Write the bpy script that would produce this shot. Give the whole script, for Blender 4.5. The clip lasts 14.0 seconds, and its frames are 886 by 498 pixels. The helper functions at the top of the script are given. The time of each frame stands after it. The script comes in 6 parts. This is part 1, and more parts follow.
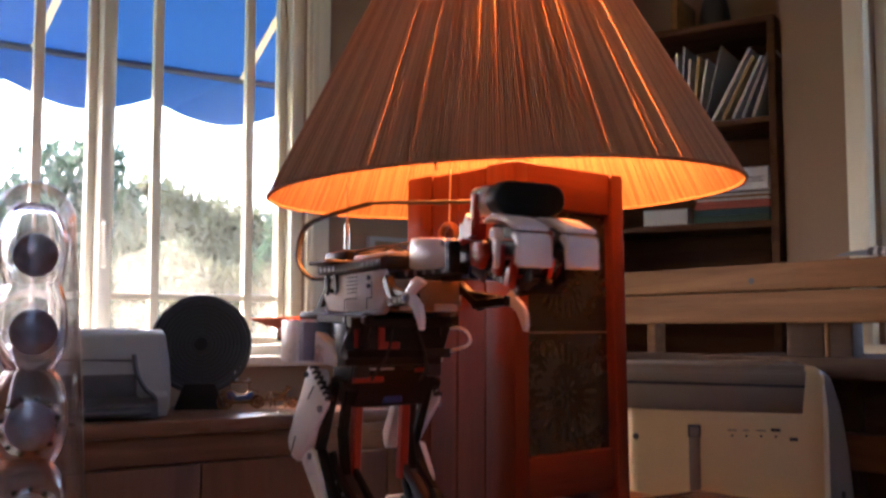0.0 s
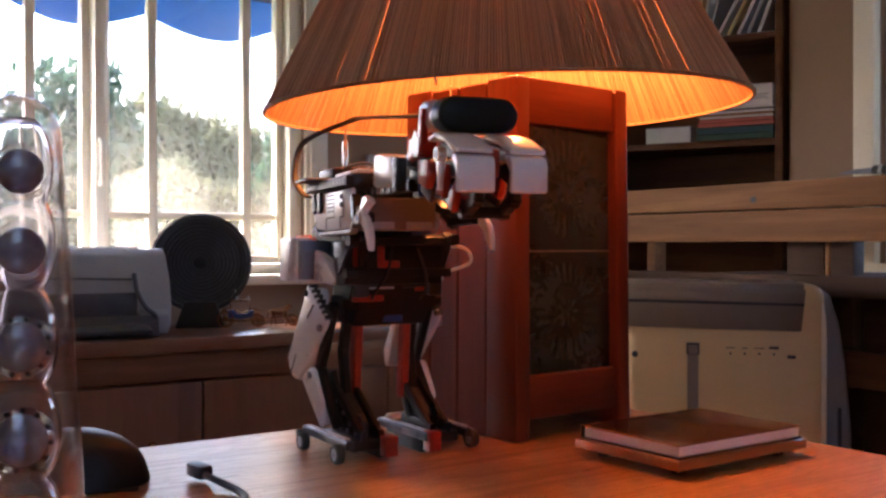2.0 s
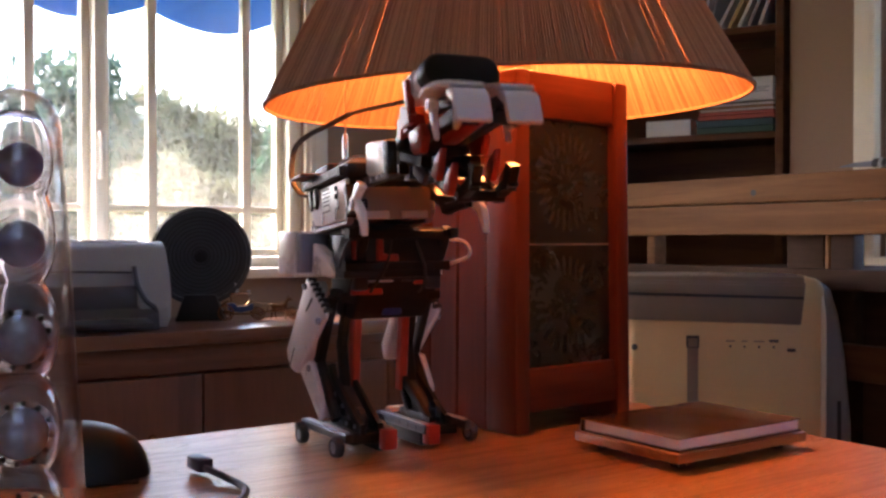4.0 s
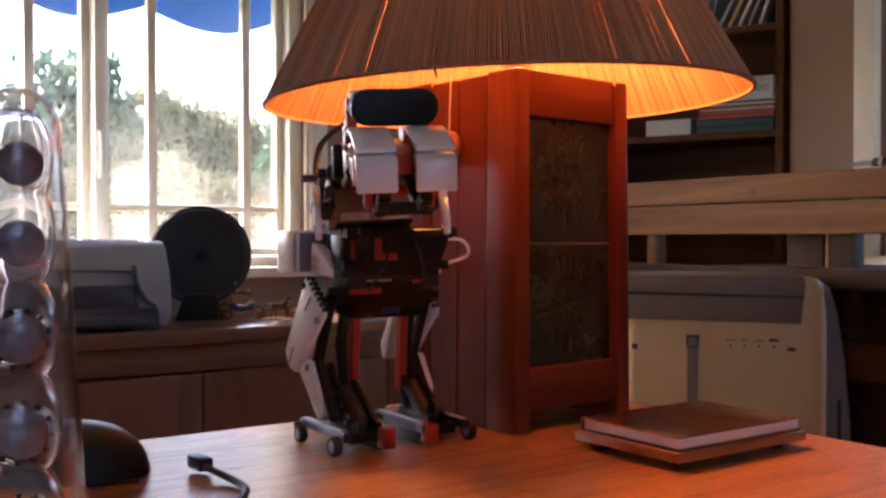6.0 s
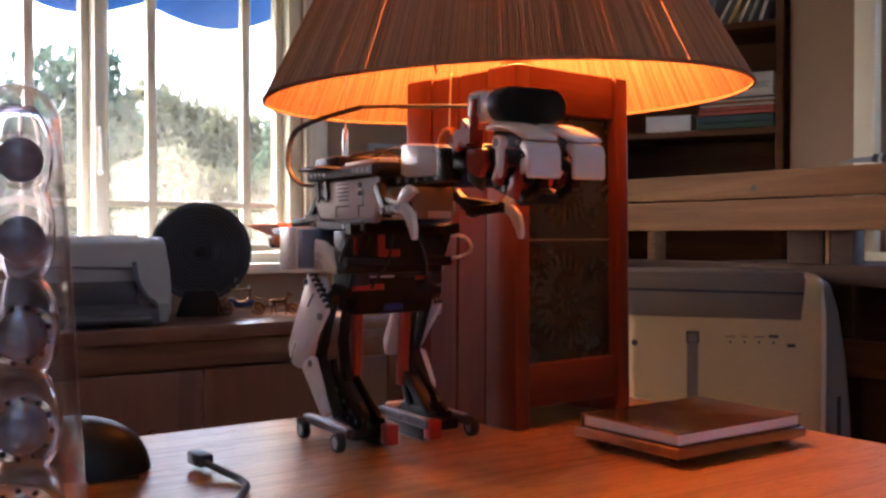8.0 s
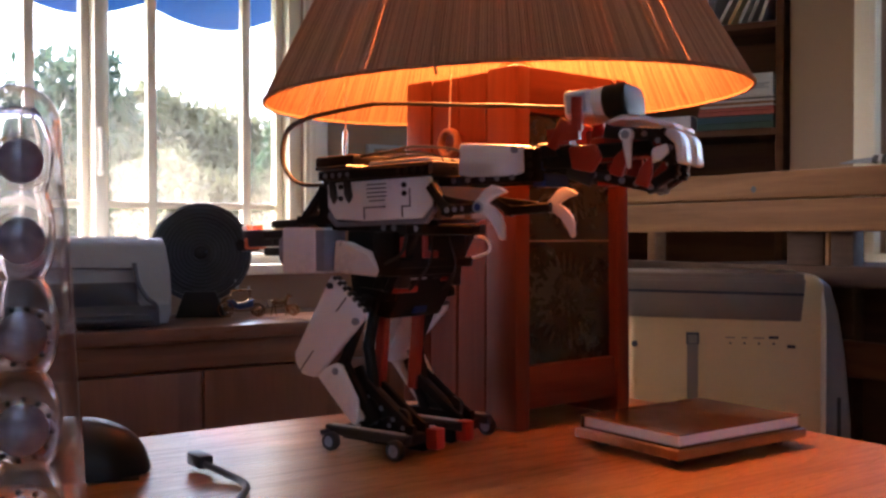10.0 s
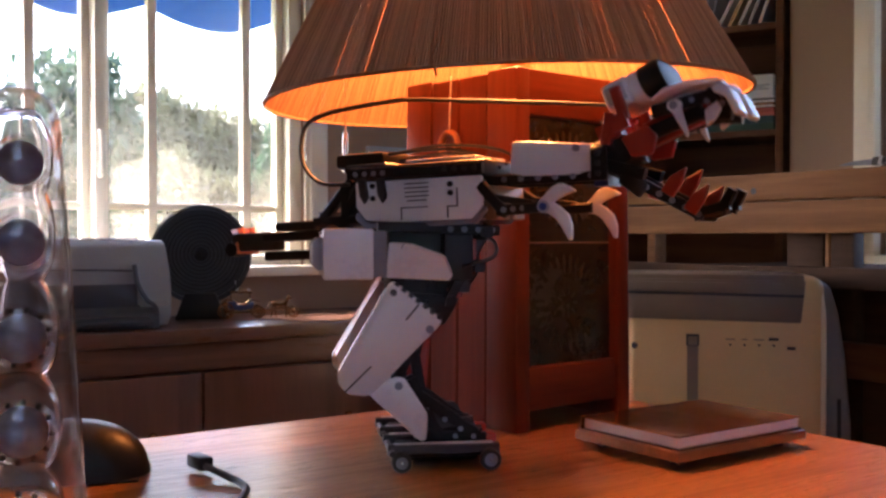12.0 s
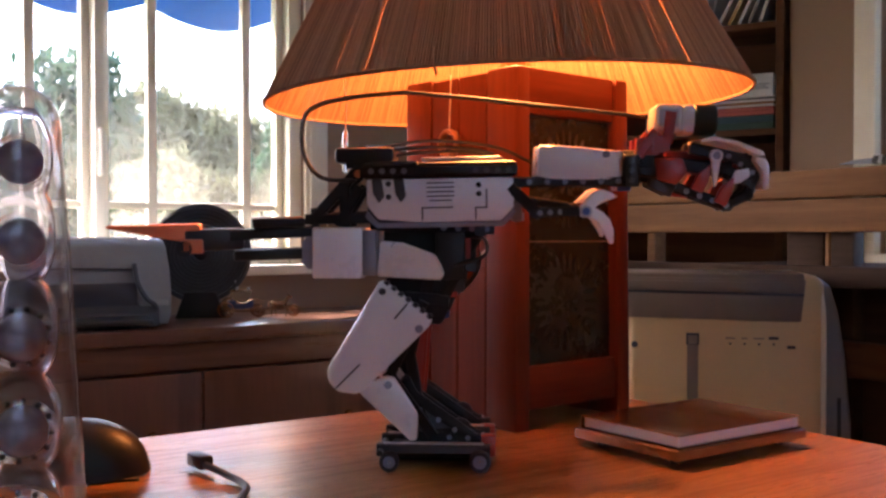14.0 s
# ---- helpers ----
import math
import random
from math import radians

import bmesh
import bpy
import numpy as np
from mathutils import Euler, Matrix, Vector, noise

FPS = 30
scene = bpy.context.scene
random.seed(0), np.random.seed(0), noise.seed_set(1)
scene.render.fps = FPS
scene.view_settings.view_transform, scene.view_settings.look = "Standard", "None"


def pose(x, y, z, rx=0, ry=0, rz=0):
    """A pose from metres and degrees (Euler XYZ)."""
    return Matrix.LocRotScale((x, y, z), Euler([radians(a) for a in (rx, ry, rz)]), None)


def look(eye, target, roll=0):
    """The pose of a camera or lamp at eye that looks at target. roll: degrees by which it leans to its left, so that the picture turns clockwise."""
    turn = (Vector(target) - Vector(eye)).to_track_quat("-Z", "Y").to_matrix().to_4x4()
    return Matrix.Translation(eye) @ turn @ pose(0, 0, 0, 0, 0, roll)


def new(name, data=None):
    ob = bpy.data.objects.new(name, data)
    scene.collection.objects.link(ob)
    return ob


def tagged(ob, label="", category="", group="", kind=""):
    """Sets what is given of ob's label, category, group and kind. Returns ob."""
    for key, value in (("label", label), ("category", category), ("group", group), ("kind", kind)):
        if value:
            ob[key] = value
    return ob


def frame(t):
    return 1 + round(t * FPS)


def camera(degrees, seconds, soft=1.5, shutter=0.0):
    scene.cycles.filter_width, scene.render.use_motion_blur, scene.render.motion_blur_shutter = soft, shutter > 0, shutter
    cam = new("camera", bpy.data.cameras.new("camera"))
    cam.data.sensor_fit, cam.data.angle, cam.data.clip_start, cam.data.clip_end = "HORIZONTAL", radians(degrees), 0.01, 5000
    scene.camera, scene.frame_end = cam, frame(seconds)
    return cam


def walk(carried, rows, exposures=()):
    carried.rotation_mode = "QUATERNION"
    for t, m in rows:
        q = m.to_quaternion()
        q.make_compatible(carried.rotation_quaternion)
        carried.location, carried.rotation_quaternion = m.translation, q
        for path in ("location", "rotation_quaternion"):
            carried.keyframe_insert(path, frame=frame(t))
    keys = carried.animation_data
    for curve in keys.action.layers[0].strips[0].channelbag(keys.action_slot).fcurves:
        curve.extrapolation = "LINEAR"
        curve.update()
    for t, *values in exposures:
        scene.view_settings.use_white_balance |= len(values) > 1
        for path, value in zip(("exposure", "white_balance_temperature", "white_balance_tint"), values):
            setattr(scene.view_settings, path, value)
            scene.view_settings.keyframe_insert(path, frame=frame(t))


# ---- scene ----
D2R = math.pi / 180
EYE_Z = 0.917

# ---- camera ----
cam = camera(48.3, 14.0, 2.7, 0.5)
# seconds, metres back, height of the horizon over the middle as a slope
TILT = [(0.0, 0.014, 0.0789), (0.25, 0.008, 0.0520), (0.5, 0.004, 0.0280), (0.75, 0.002, 0.0145), (1.0, 0.001, 0.0063), (1.5, 0, -0.0017), (2.0, 0, -0.0034),
        (2.5, 0, -0.0074), (3.0, 0, -0.0103), (5.5, 0, -0.0103), (6.5, 0, -0.0131), (7.0, 0, -0.0149), (8.0, 0, -0.0149),
        (10.5, 0, -0.0131), (11.5, 0, -0.0120), (12.5, 0, -0.0120), (13.0, 0, -0.0131), (14.0, 0, -0.0131)]
walk(cam, [(t, pose(0, -b, EYE_Z, 90 + math.degrees(math.atan(s)), 0, 0)) for t, b, s in TILT], ((0.0, 3.95, 6240, 27), (14.0, 3.95, 6240, 27)))

# ---- world, sun, lamps ----
world = bpy.data.worlds.new("world")
scene.world = world
world.use_nodes = True
wn = world.node_tree.nodes
sky = wn.new("ShaderNodeTexSky")
sky.sky_type = "NISHITA"
sky.sun_disc = False
sky.sun_elevation, sky.sun_rotation = 40 * D2R, -70 * D2R
sky.dust_density = 3.0
wn["Background"].inputs["Strength"].default_value = 0.15
world.node_tree.links.new(sky.outputs[0], wn["Background"].inputs["Color"])
sun_data = bpy.data.lights.new("sun", "SUN")
sun_data.energy, sun_data.angle, sun_data.color = 2.0, 0.5 * D2R, (1.0, 0.94, 0.85)
sun = new("sun", sun_data)
sun.matrix_world = look((-6, 2.6, 5.5), (0, 0, 0))


def uv(u, v, z=0.0):
    """A place in the room's own axes: u along the window wall, v towards it."""
    return Vector((0.819 * u - 0.574 * v, 0.574 * u + 0.819 * v, z))


ROOM = pose(0, 0, 0, 0, 0, 35)


# ---- materials ----
def mat(name, color, rough=0.5, metal=0.0, vary=0.15, scale=20.0, bump=0.1, stretch=(1, 1, 1), spec=0.5, coat=0.0, fine=160.0, random_tint=0.0):
    m = bpy.data.materials.new(name)
    m.use_nodes = True
    n, l = m.node_tree.nodes, m.node_tree.links
    b = n["Principled BSDF"]
    b.inputs["Roughness"].default_value, b.inputs["Metallic"].default_value = rough, metal
    b.inputs["Specular IOR Level"].default_value = spec
    b.inputs["Coat Weight"].default_value = coat
    tc, mp = n.new("ShaderNodeTexCoord"), n.new("ShaderNodeMapping")
    mp.inputs["Scale"].default_value = stretch
    l.new(tc.outputs["Object"], mp.inputs[0])
    a, f = n.new("ShaderNodeTexNoise"), n.new("ShaderNodeTexNoise")
    a.inputs["Scale"].default_value, a.inputs["Detail"].default_value = scale, 5
    f.inputs["Scale"].default_value, f.inputs["Detail"].default_value = fine, 3
    l.new(mp.outputs[0], a.inputs[0]), l.new(mp.outputs[0], f.inputs[0])
    mix = n.new("ShaderNodeMix")
    mix.data_type = "FLOAT"
    mix.inputs[0].default_value = 0.35
    l.new(a.outputs["Fac"], mix.inputs[2]), l.new(f.outputs["Fac"], mix.inputs[3])
    ramp = n.new("ShaderNodeValToRGB")
    ramp.color_ramp.elements[0].position, ramp.color_ramp.elements[1].position = 0.3, 0.7
    ramp.color_ramp.elements[0].color = (*[c * (1 - vary) for c in color], 1)
    ramp.color_ramp.elements[1].color = (*[min(1, c * (1 + vary)) for c in color], 1)
    l.new(mix.outputs[0], ramp.inputs[0])
    out = ramp.outputs[0]
    if random_tint:
        oi, hs = n.new("ShaderNodeObjectInfo"), n.new("ShaderNodeHueSaturation")
        mr = n.new("ShaderNodeMapRange")
        mr.inputs[3].default_value, mr.inputs[4].default_value = 1 - random_tint, 1 + random_tint
        l.new(oi.outputs["Random"], mr.inputs[0]), l.new(mr.outputs[0], hs.inputs["Value"]), l.new(out, hs.inputs["Color"])
        out = hs.outputs[0]
    l.new(out, b.inputs["Base Color"])
    rr = n.new("ShaderNodeMapRange")
    rr.inputs[3].default_value, rr.inputs[4].default_value = max(0.02, rough - 0.08), min(1, rough + 0.1)
    l.new(mix.outputs[0], rr.inputs[0]), l.new(rr.outputs[0], b.inputs["Roughness"])
    if bump:
        bp = n.new("ShaderNodeBump")
        bp.inputs["Strength"].default_value, bp.inputs["Distance"].default_value = bump, 0.002
        l.new(mix.outputs[0], bp.inputs["Height"]), l.new(bp.outputs[0], b.inputs["Normal"])
    return m


def wood(name, dark, light, rough=0.45, stretch=(1, 1, 1), scale=9.0, rings=3.0, coat=0.0, bump=0.15):
    """Wood with its grain along the axis whose stretch is smallest."""
    m = bpy.data.materials.new(name)
    m.use_nodes = True
    n, l = m.node_tree.nodes, m.node_tree.links
    b = n["Principled BSDF"]
    tc, mp = n.new("ShaderNodeTexCoord"), n.new("ShaderNodeMapping")
    mp.inputs["Scale"].default_value = stretch
    l.new(tc.outputs["Object"], mp.inputs[0])
    big, fib, wav = n.new("ShaderNodeTexNoise"), n.new("ShaderNodeTexNoise"), n.new("ShaderNodeMath")
    big.inputs["Scale"].default_value, big.inputs["Detail"].default_value, big.inputs["Distortion"].default_value = scale, 4, 0.6
    fib.inputs["Scale"].default_value, fib.inputs["Detail"].default_value = scale * 14, 4
    l.new(mp.outputs[0], big.inputs[0]), l.new(mp.outputs[0], fib.inputs[0])
    mul = n.new("ShaderNodeMath")
    mul.operation, mul.inputs[1].default_value = "MULTIPLY", rings * 9
    wav.operation = "SINE"
    l.new(big.outputs["Fac"], mul.inputs[0]), l.new(mul.outputs[0], wav.inputs[0])
    half = n.new("ShaderNodeMapRange")
    half.inputs[1].default_value = -1
    l.new(wav.outputs[0], half.inputs[0])
    mix = n.new("ShaderNodeMix")
    mix.data_type = "FLOAT"
    mix.inputs[0].default_value = 0.55
    l.new(half.outputs[0], mix.inputs[2]), l.new(fib.outputs["Fac"], mix.inputs[3])
    ramp = n.new("ShaderNodeValToRGB")
    ramp.color_ramp.elements[0].position, ramp.color_ramp.elements[1].position = 0.2, 0.8
    ramp.color_ramp.elements[0].color, ramp.color_ramp.elements[1].color = (*dark, 1), (*light, 1)
    l.new(mix.outputs[0], ramp.inputs[0]), l.new(ramp.outputs[0], b.inputs["Base Color"])
    rr = n.new("ShaderNodeMapRange")
    rr.inputs[3].default_value, rr.inputs[4].default_value = rough + 0.08, rough - 0.06
    l.new(mix.outputs[0], rr.inputs[0]), l.new(rr.outputs[0], b.inputs["Roughness"])
    b.inputs["Coat Weight"].default_value, b.inputs["Coat Roughness"].default_value = coat, 0.15
    bp = n.new("ShaderNodeBump")
    bp.inputs["Strength"].default_value, bp.inputs["Distance"].default_value = bump, 0.001
    l.new(mix.outputs[0], bp.inputs["Height"]), l.new(bp.outputs[0], b.inputs["Normal"])
    return m


def glow(name, color, strength):
    m = bpy.data.materials.new(name)
    m.use_nodes = True
    b = m.node_tree.nodes["Principled BSDF"]
    b.inputs["Base Color"].default_value = (*color, 1)
    b.inputs["Emission Color"].default_value, b.inputs["Emission Strength"].default_value = (*color, 1), strength
    return m


def clear(name, tint=(1, 1, 1), rough=0.0, ior=1.45, dust=0.0, dust_scale=300.0, thin=False, edge=4.5, dust_top=0.0):
    """Glass or clear plastic; thin panes let light straight through, and may carry dust that scatters it."""
    m = bpy.data.materials.new(name)
    m.use_nodes = True
    n, l = m.node_tree.nodes, m.node_tree.links
    out = n["Material Output"]
    b = n["Principled BSDF"]
    if not thin:
        b.inputs["Base Color"].default_value = (*tint, 1)
        b.inputs["Transmission Weight"].default_value, b.inputs["Roughness"].default_value, b.inputs["IOR"].default_value = 1.0, rough, ior
        return m
    tr, gl, fr, mx = n.new("ShaderNodeBsdfTransparent"), n.new("ShaderNodeBsdfGlossy"), n.new("ShaderNodeLayerWeight"), n.new("ShaderNodeMixShader")
    tr.inputs[0].default_value = (*tint, 1)
    gl.inputs["Roughness"].default_value = rough
    # gloss rises towards the edge, the same on both sides of the thin wall
    pw, add = n.new("ShaderNodeMath"), n.new("ShaderNodeMath")
    fr.inputs[0].default_value = 0.5
    pw.operation, pw.inputs[1].default_value = "POWER", edge
    add.operation, add.inputs[1].default_value, add.inputs[2].default_value = "MULTIPLY_ADD", 0.9, ((ior - 1) / (ior + 1)) ** 2
    l.new(fr.outputs["Facing"], pw.inputs[0]), l.new(pw.outputs[0], add.inputs[0])
    l.new(add.outputs[0], mx.inputs[0]), l.new(tr.outputs[0], mx.inputs[1]), l.new(gl.outputs[0], mx.inputs[2])
    last = mx.outputs[0]
    if dust:
        tl, no, no2, mu, rp, mx2 = (n.new("ShaderNodeBsdfTranslucent"), n.new("ShaderNodeTexNoise"), n.new("ShaderNodeTexNoise"), n.new("ShaderNodeMath"),
                                    n.new("ShaderNodeMapRange"), n.new("ShaderNodeMixShader"))
        tl.inputs[0].default_value = (0.95, 0.9, 0.72, 1)
        tc = n.new("ShaderNodeTexCoord")
        no.inputs["Scale"].default_value, no2.inputs["Scale"].default_value = dust_scale, 4.0
        l.new(tc.outputs["Object"], no.inputs[0]), l.new(tc.outputs["Object"], no2.inputs[0])
        mu.operation = "MULTIPLY"
        l.new(no.outputs["Fac"], mu.inputs[0]), l.new(no2.outputs["Fac"], mu.inputs[1])
        rp.inputs[1].default_value, rp.inputs[2].default_value, rp.inputs[3].default_value, rp.inputs[4].default_value = 0.20, 0.36, dust * 0.25, dust
        l.new(mu.outputs[0], rp.inputs[0]), l.new(rp.outputs[0], mx2.inputs[0])
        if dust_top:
            # dust share falls with height, from full 0.75 m below dust_top to a trace
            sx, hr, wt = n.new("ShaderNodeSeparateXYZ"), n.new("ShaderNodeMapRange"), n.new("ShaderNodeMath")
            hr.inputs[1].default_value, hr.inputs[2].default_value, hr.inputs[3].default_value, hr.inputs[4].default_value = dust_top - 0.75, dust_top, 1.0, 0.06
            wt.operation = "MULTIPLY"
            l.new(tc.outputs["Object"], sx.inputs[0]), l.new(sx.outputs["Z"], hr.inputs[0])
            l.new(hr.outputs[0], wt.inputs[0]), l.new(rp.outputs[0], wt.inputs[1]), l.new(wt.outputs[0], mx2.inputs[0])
        l.new(last, mx2.inputs[1]), l.new(tl.outputs[0], mx2.inputs[2])
        last = mx2.outputs[0]
    l.new(last, out.inputs["Surface"])
    return m


def sheer(name, color, through_share, rough=0.8, scale=60.0, stretch=(1, 1, 1), vary=0.2):
    """Cloth or straw that lets some light through."""
    m = mat(name, color, rough, 0, vary, scale, 0.2, stretch)
    n, l = m.node_tree.nodes, m.node_tree.links
    b, out = n["Principled BSDF"], n["Material Output"]
    tl, mx = n.new("ShaderNodeBsdfTranslucent"), n.new("ShaderNodeMixShader")
    mx.inputs[0].default_value = through_share
    l.new(b.inputs["Base Color"].links[0].from_socket, tl.inputs[0])
    l.new(b.outputs[0], mx.inputs[1]), l.new(tl.outputs[0], mx.inputs[2]), l.new(mx.outputs[0], out.inputs["Surface"])
    return m


def vary_islands(m, low, high):
    """Makes each strand of a joined mesh a little darker or lighter than the next."""
    n, l = m.node_tree.nodes, m.node_tree.links
    geo, mr = n.new("ShaderNodeNewGeometry"), n.new("ShaderNodeMapRange")
    mr.inputs[3].default_value, mr.inputs[4].default_value = low, high
    l.new(geo.outputs["Random Per Island"], mr.inputs[0])
    b = n["Principled BSDF"]
    old = b.inputs["Base Color"].links[0].from_socket
    hs = n.new("ShaderNodeHueSaturation")
    l.new(old, hs.inputs["Color"]), l.new(mr.outputs[0], hs.inputs["Value"])
    for k in list(old.links):
        if k.to_node != hs:
            l.new(hs.outputs[0], k.to_socket)
    return m


M = {
    "desk": wood("oak_desk", (0.27, 0.105, 0.021), (0.53, 0.238, 0.059), 0.30, (0.30, 11, 11), 13.0, 1.9, 0.6, 0.035),
    "lampwood": wood("reddish_wood", (0.082, 0.0165, 0.0060), (0.136, 0.0310, 0.0108), 0.52, (6, 6, 0.5), 3.0, 2.0, 0.0, 0.08),
    "lampwood_h": wood("reddish_wood_across", (0.082, 0.0165, 0.0060), (0.136, 0.0310, 0.0108), 0.52, (0.5, 6, 6), 3.0, 2.0, 0.0, 0.08),
    "pine": wood("pine", (0.15, 0.062, 0.020), (0.255, 0.118, 0.042), 0.6, (6, 0.4, 6), 1.7, 2.2, 0.0, 0.06),
    "credenza": wood("dark_wood", (0.15, 0.068, 0.041), (0.225, 0.105, 0.062), 0.30, (0.5, 5, 5), 2.0, 2.0, 0.35),
    "credenza_v": wood("dark_wood_upright", (0.14, 0.062, 0.037), (0.21, 0.096, 0.057), 0.42, (5, 5, 0.5), 2.0, 2.0, 0.1),
    "shelfwood": wood("shelf_wood", (0.085, 0.034, 0.018), (0.14, 0.06, 0.03), 0.5, (5, 0.5, 5), 2.0, 2.0),
    "wall": mat("cream_wall_paint", (0.345, 0.225, 0.15), 0.75, vary=0.05, scale=3, bump=0.1),
    "ceiling": mat("ceiling_paint", (0.75, 0.72, 0.66), 0.8, vary=0.03, scale=3, bump=0.05),
    "trim": mat("cream_gloss_paint", (0.82, 0.77, 0.64), 0.4, vary=0.04, scale=8, bump=0.05),
    "floor": wood("floor_wood", (0.16, 0.08, 0.04), (0.26, 0.14, 0.07), 0.4, (0.5, 5, 5), 2.0),
    "awning": sheer("blue_awning_canvas", (0.003, 0.062, 0.26), 0.085, 0.8, 200, vary=0.1),
    "shade": sheer("straw_shade", (0.36, 0.22, 0.125), 0.011, 0.7, 40, (40, 40, 1), 0.35),
    "pane": clear("window_glass", (0.97, 0.99, 0.98), thin=True),
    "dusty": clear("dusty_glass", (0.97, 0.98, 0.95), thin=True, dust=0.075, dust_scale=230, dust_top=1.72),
    "hazy": clear("hazy_glass", (0.97, 0.98, 1.0), thin=True, dust=0.045, dust_scale=420),
    "sleeve": clear("moulded_clear_plastic", (0.93, 0.92, 0.93), 0.03, 1.46),
    # translucent sheet that softens daylight from the added south window
    "frosted": sheer("fill_pane_diffuser", (0.8, 0.82, 0.85), 0.85, 0.6, 30, vary=0.03),
    "plastic": clear("clear_plastic", (0.98, 0.98, 1.0), 0.04, 1.05, dust=0.02, dust_scale=60, thin=True, edge=2.0),
    "steel": mat("brushed_steel", (0.55, 0.55, 0.57), 0.28, 1.0, 0.1, 60, 0.05),
    "ball": mat("grey_ball", (0.40, 0.39, 0.44), 0.6, 0.0, 0.4, 130, 0.25, spec=0.45),
    "chrome": mat("chrome", (0.7, 0.7, 0.7), 0.12, 1.0, 0.03, 50, 0.0),
    "gilt": mat("gilt_metal", (0.40, 0.25, 0.14), 0.16, 1.0, 0.2, 200, 0.15),
    "gold": mat("gold_metal", (0.34, 0.18, 0.08), 0.2, 1.0, 0.15, 80, 0.1),
    "white": mat("white_plastic", (0.78, 0.78, 0.80), 0.28, vary=0.03, scale=30, bump=0.02, spec=0.5),
    "grey": mat("grey_plastic", (0.22, 0.24, 0.30), 0.4, vary=0.06, scale=60, bump=0.03),
    "lightgrey": mat("light_grey_plastic", (0.42, 0.43, 0.46), 0.35, vary=0.05, scale=60, bump=0.03),
    "black": mat("black_plastic", (0.011, 0.0105, 0.011), 0.42, vary=0.2, scale=60, bump=0.03, spec=0.25),
    "rubber": mat("black_rubber", (0.02, 0.02, 0.021), 0.6, vary=0.25, scale=50, bump=0.1),
    "red": mat("red_plastic", (0.34, 0.028, 0.012), 0.3, vary=0.06, scale=50, bump=0.02),
    "blue_pin": mat("blue_plastic", (0.02, 0.05, 0.20), 0.35, vary=0.06, scale=50, bump=0.02),
    "tail": mat("orange_plastic", (0.72, 0.19, 0.06), 0.35, vary=0.06, scale=50, bump=0.02),
    "cream": mat("cream_plastic", (0.64, 0.465, 0.225), 0.42, vary=0.05, scale=12, bump=0.03),
    "acgrey": mat("warm_grey_plastic", (0.20, 0.155, 0.112), 0.42, vary=0.06, scale=12, bump=0.03),
    "acside": mat("blue_grey_plastic", (0.19, 0.18, 0.18), 0.4, vary=0.08, scale=8, bump=0.03),
    "printer": mat("printer_grey", (0.29, 0.30, 0.315), 0.42, vary=0.06, scale=14, bump=0.03),
    "slate": mat("charcoal_plastic", (0.055, 0.057, 0.066), 0.35, vary=0.12, scale=30, bump=0.03),
    # darker copy of the shelf wood, with the shade under the pine rail in its colour
    "shelfwood_shaded": wood("shaded_shelf_wood", (0.034, 0.016, 0.009), (0.062, 0.030, 0.016), 0.75, (5, 0.5, 5), 2.0, 2.0),
    "dark": mat("dark_plastic", (0.024, 0.024, 0.028), 0.4, vary=0.15, scale=30, bump=0.03),
    "glasspanel": mat("dark_green_glass", (0.020, 0.021, 0.013), 0.25, vary=0.35, scale=16, bump=0.04),
    "etched": mat("etched_pattern", (0.026, 0.027, 0.0165), 0.31, vary=0.35, scale=30, bump=0.05),
    "rim": mat("brown_braid", (0.27, 0.155, 0.085), 0.8, vary=0.4, scale=300, bump=0.4),
    "paper": mat("paper", (0.73, 0.73, 0.74), 0.75, vary=0.06, scale=20, bump=0.1),
    "cover": mat("glossy_brown_cover", (0.072, 0.038, 0.017), 0.13, vary=0.15, scale=10, bump=0.01, coat=0.7),
    "tray": wood("tray_wood", (0.21, 0.090, 0.025), (0.34, 0.155, 0.048), 0.38, (0.6, 5, 5), 6.0, 2.0),
    "teal": mat("teal_card", (0.03, 0.085, 0.11), 0.6, vary=0.1, scale=20),
    "coral": mat("coral_card", (0.52, 0.12, 0.09), 0.6, vary=0.1, scale=20),
    "green_card": mat("green_card", (0.04, 0.10, 0.08), 0.6, vary=0.1, scale=20),
    "leaf": sheer("leaf", (0.030, 0.072, 0.042), 0.35, 0.5, 6, vary=0.5),
    "leaf_warm": sheer("leaf_warm", (0.085, 0.095, 0.050), 0.4, 0.55, 5, vary=0.45),
    "bark": mat("bark", (0.11, 0.08, 0.055), 0.85, vary=0.4, scale=12, bump=0.6),
    "lawn": mat("lawn", (0.09, 0.13, 0.04), 0.9, vary=0.35, scale=3, bump=0.5),
    "house": mat("pale_render", (0.55, 0.52, 0.46), 0.8, vary=0.1, scale=2, bump=0.2),
    "roof": mat("roof_tile", (0.25, 0.14, 0.10), 0.8, vary=0.2, scale=8, bump=0.4),
    "front_bar": mat("navy_painted_bar", (0.008, 0.018, 0.07), 0.5, vary=0.1, scale=40),
    "bulb": glow("bulb_glow", (1.0, 0.30, 0.05), 0.16),
    "brick_ink": mat("dark_grey_slot", (0.05, 0.05, 0.055), 0.5, vary=0.1, scale=40),
}
# thick varnish on the desk, matt oil on the lamp
M["desk"].node_tree.nodes["Principled BSDF"].inputs["Coat IOR"].default_value = 1.6
M["desk"].node_tree.nodes["Principled BSDF"].inputs["Coat Roughness"].default_value = 0.22
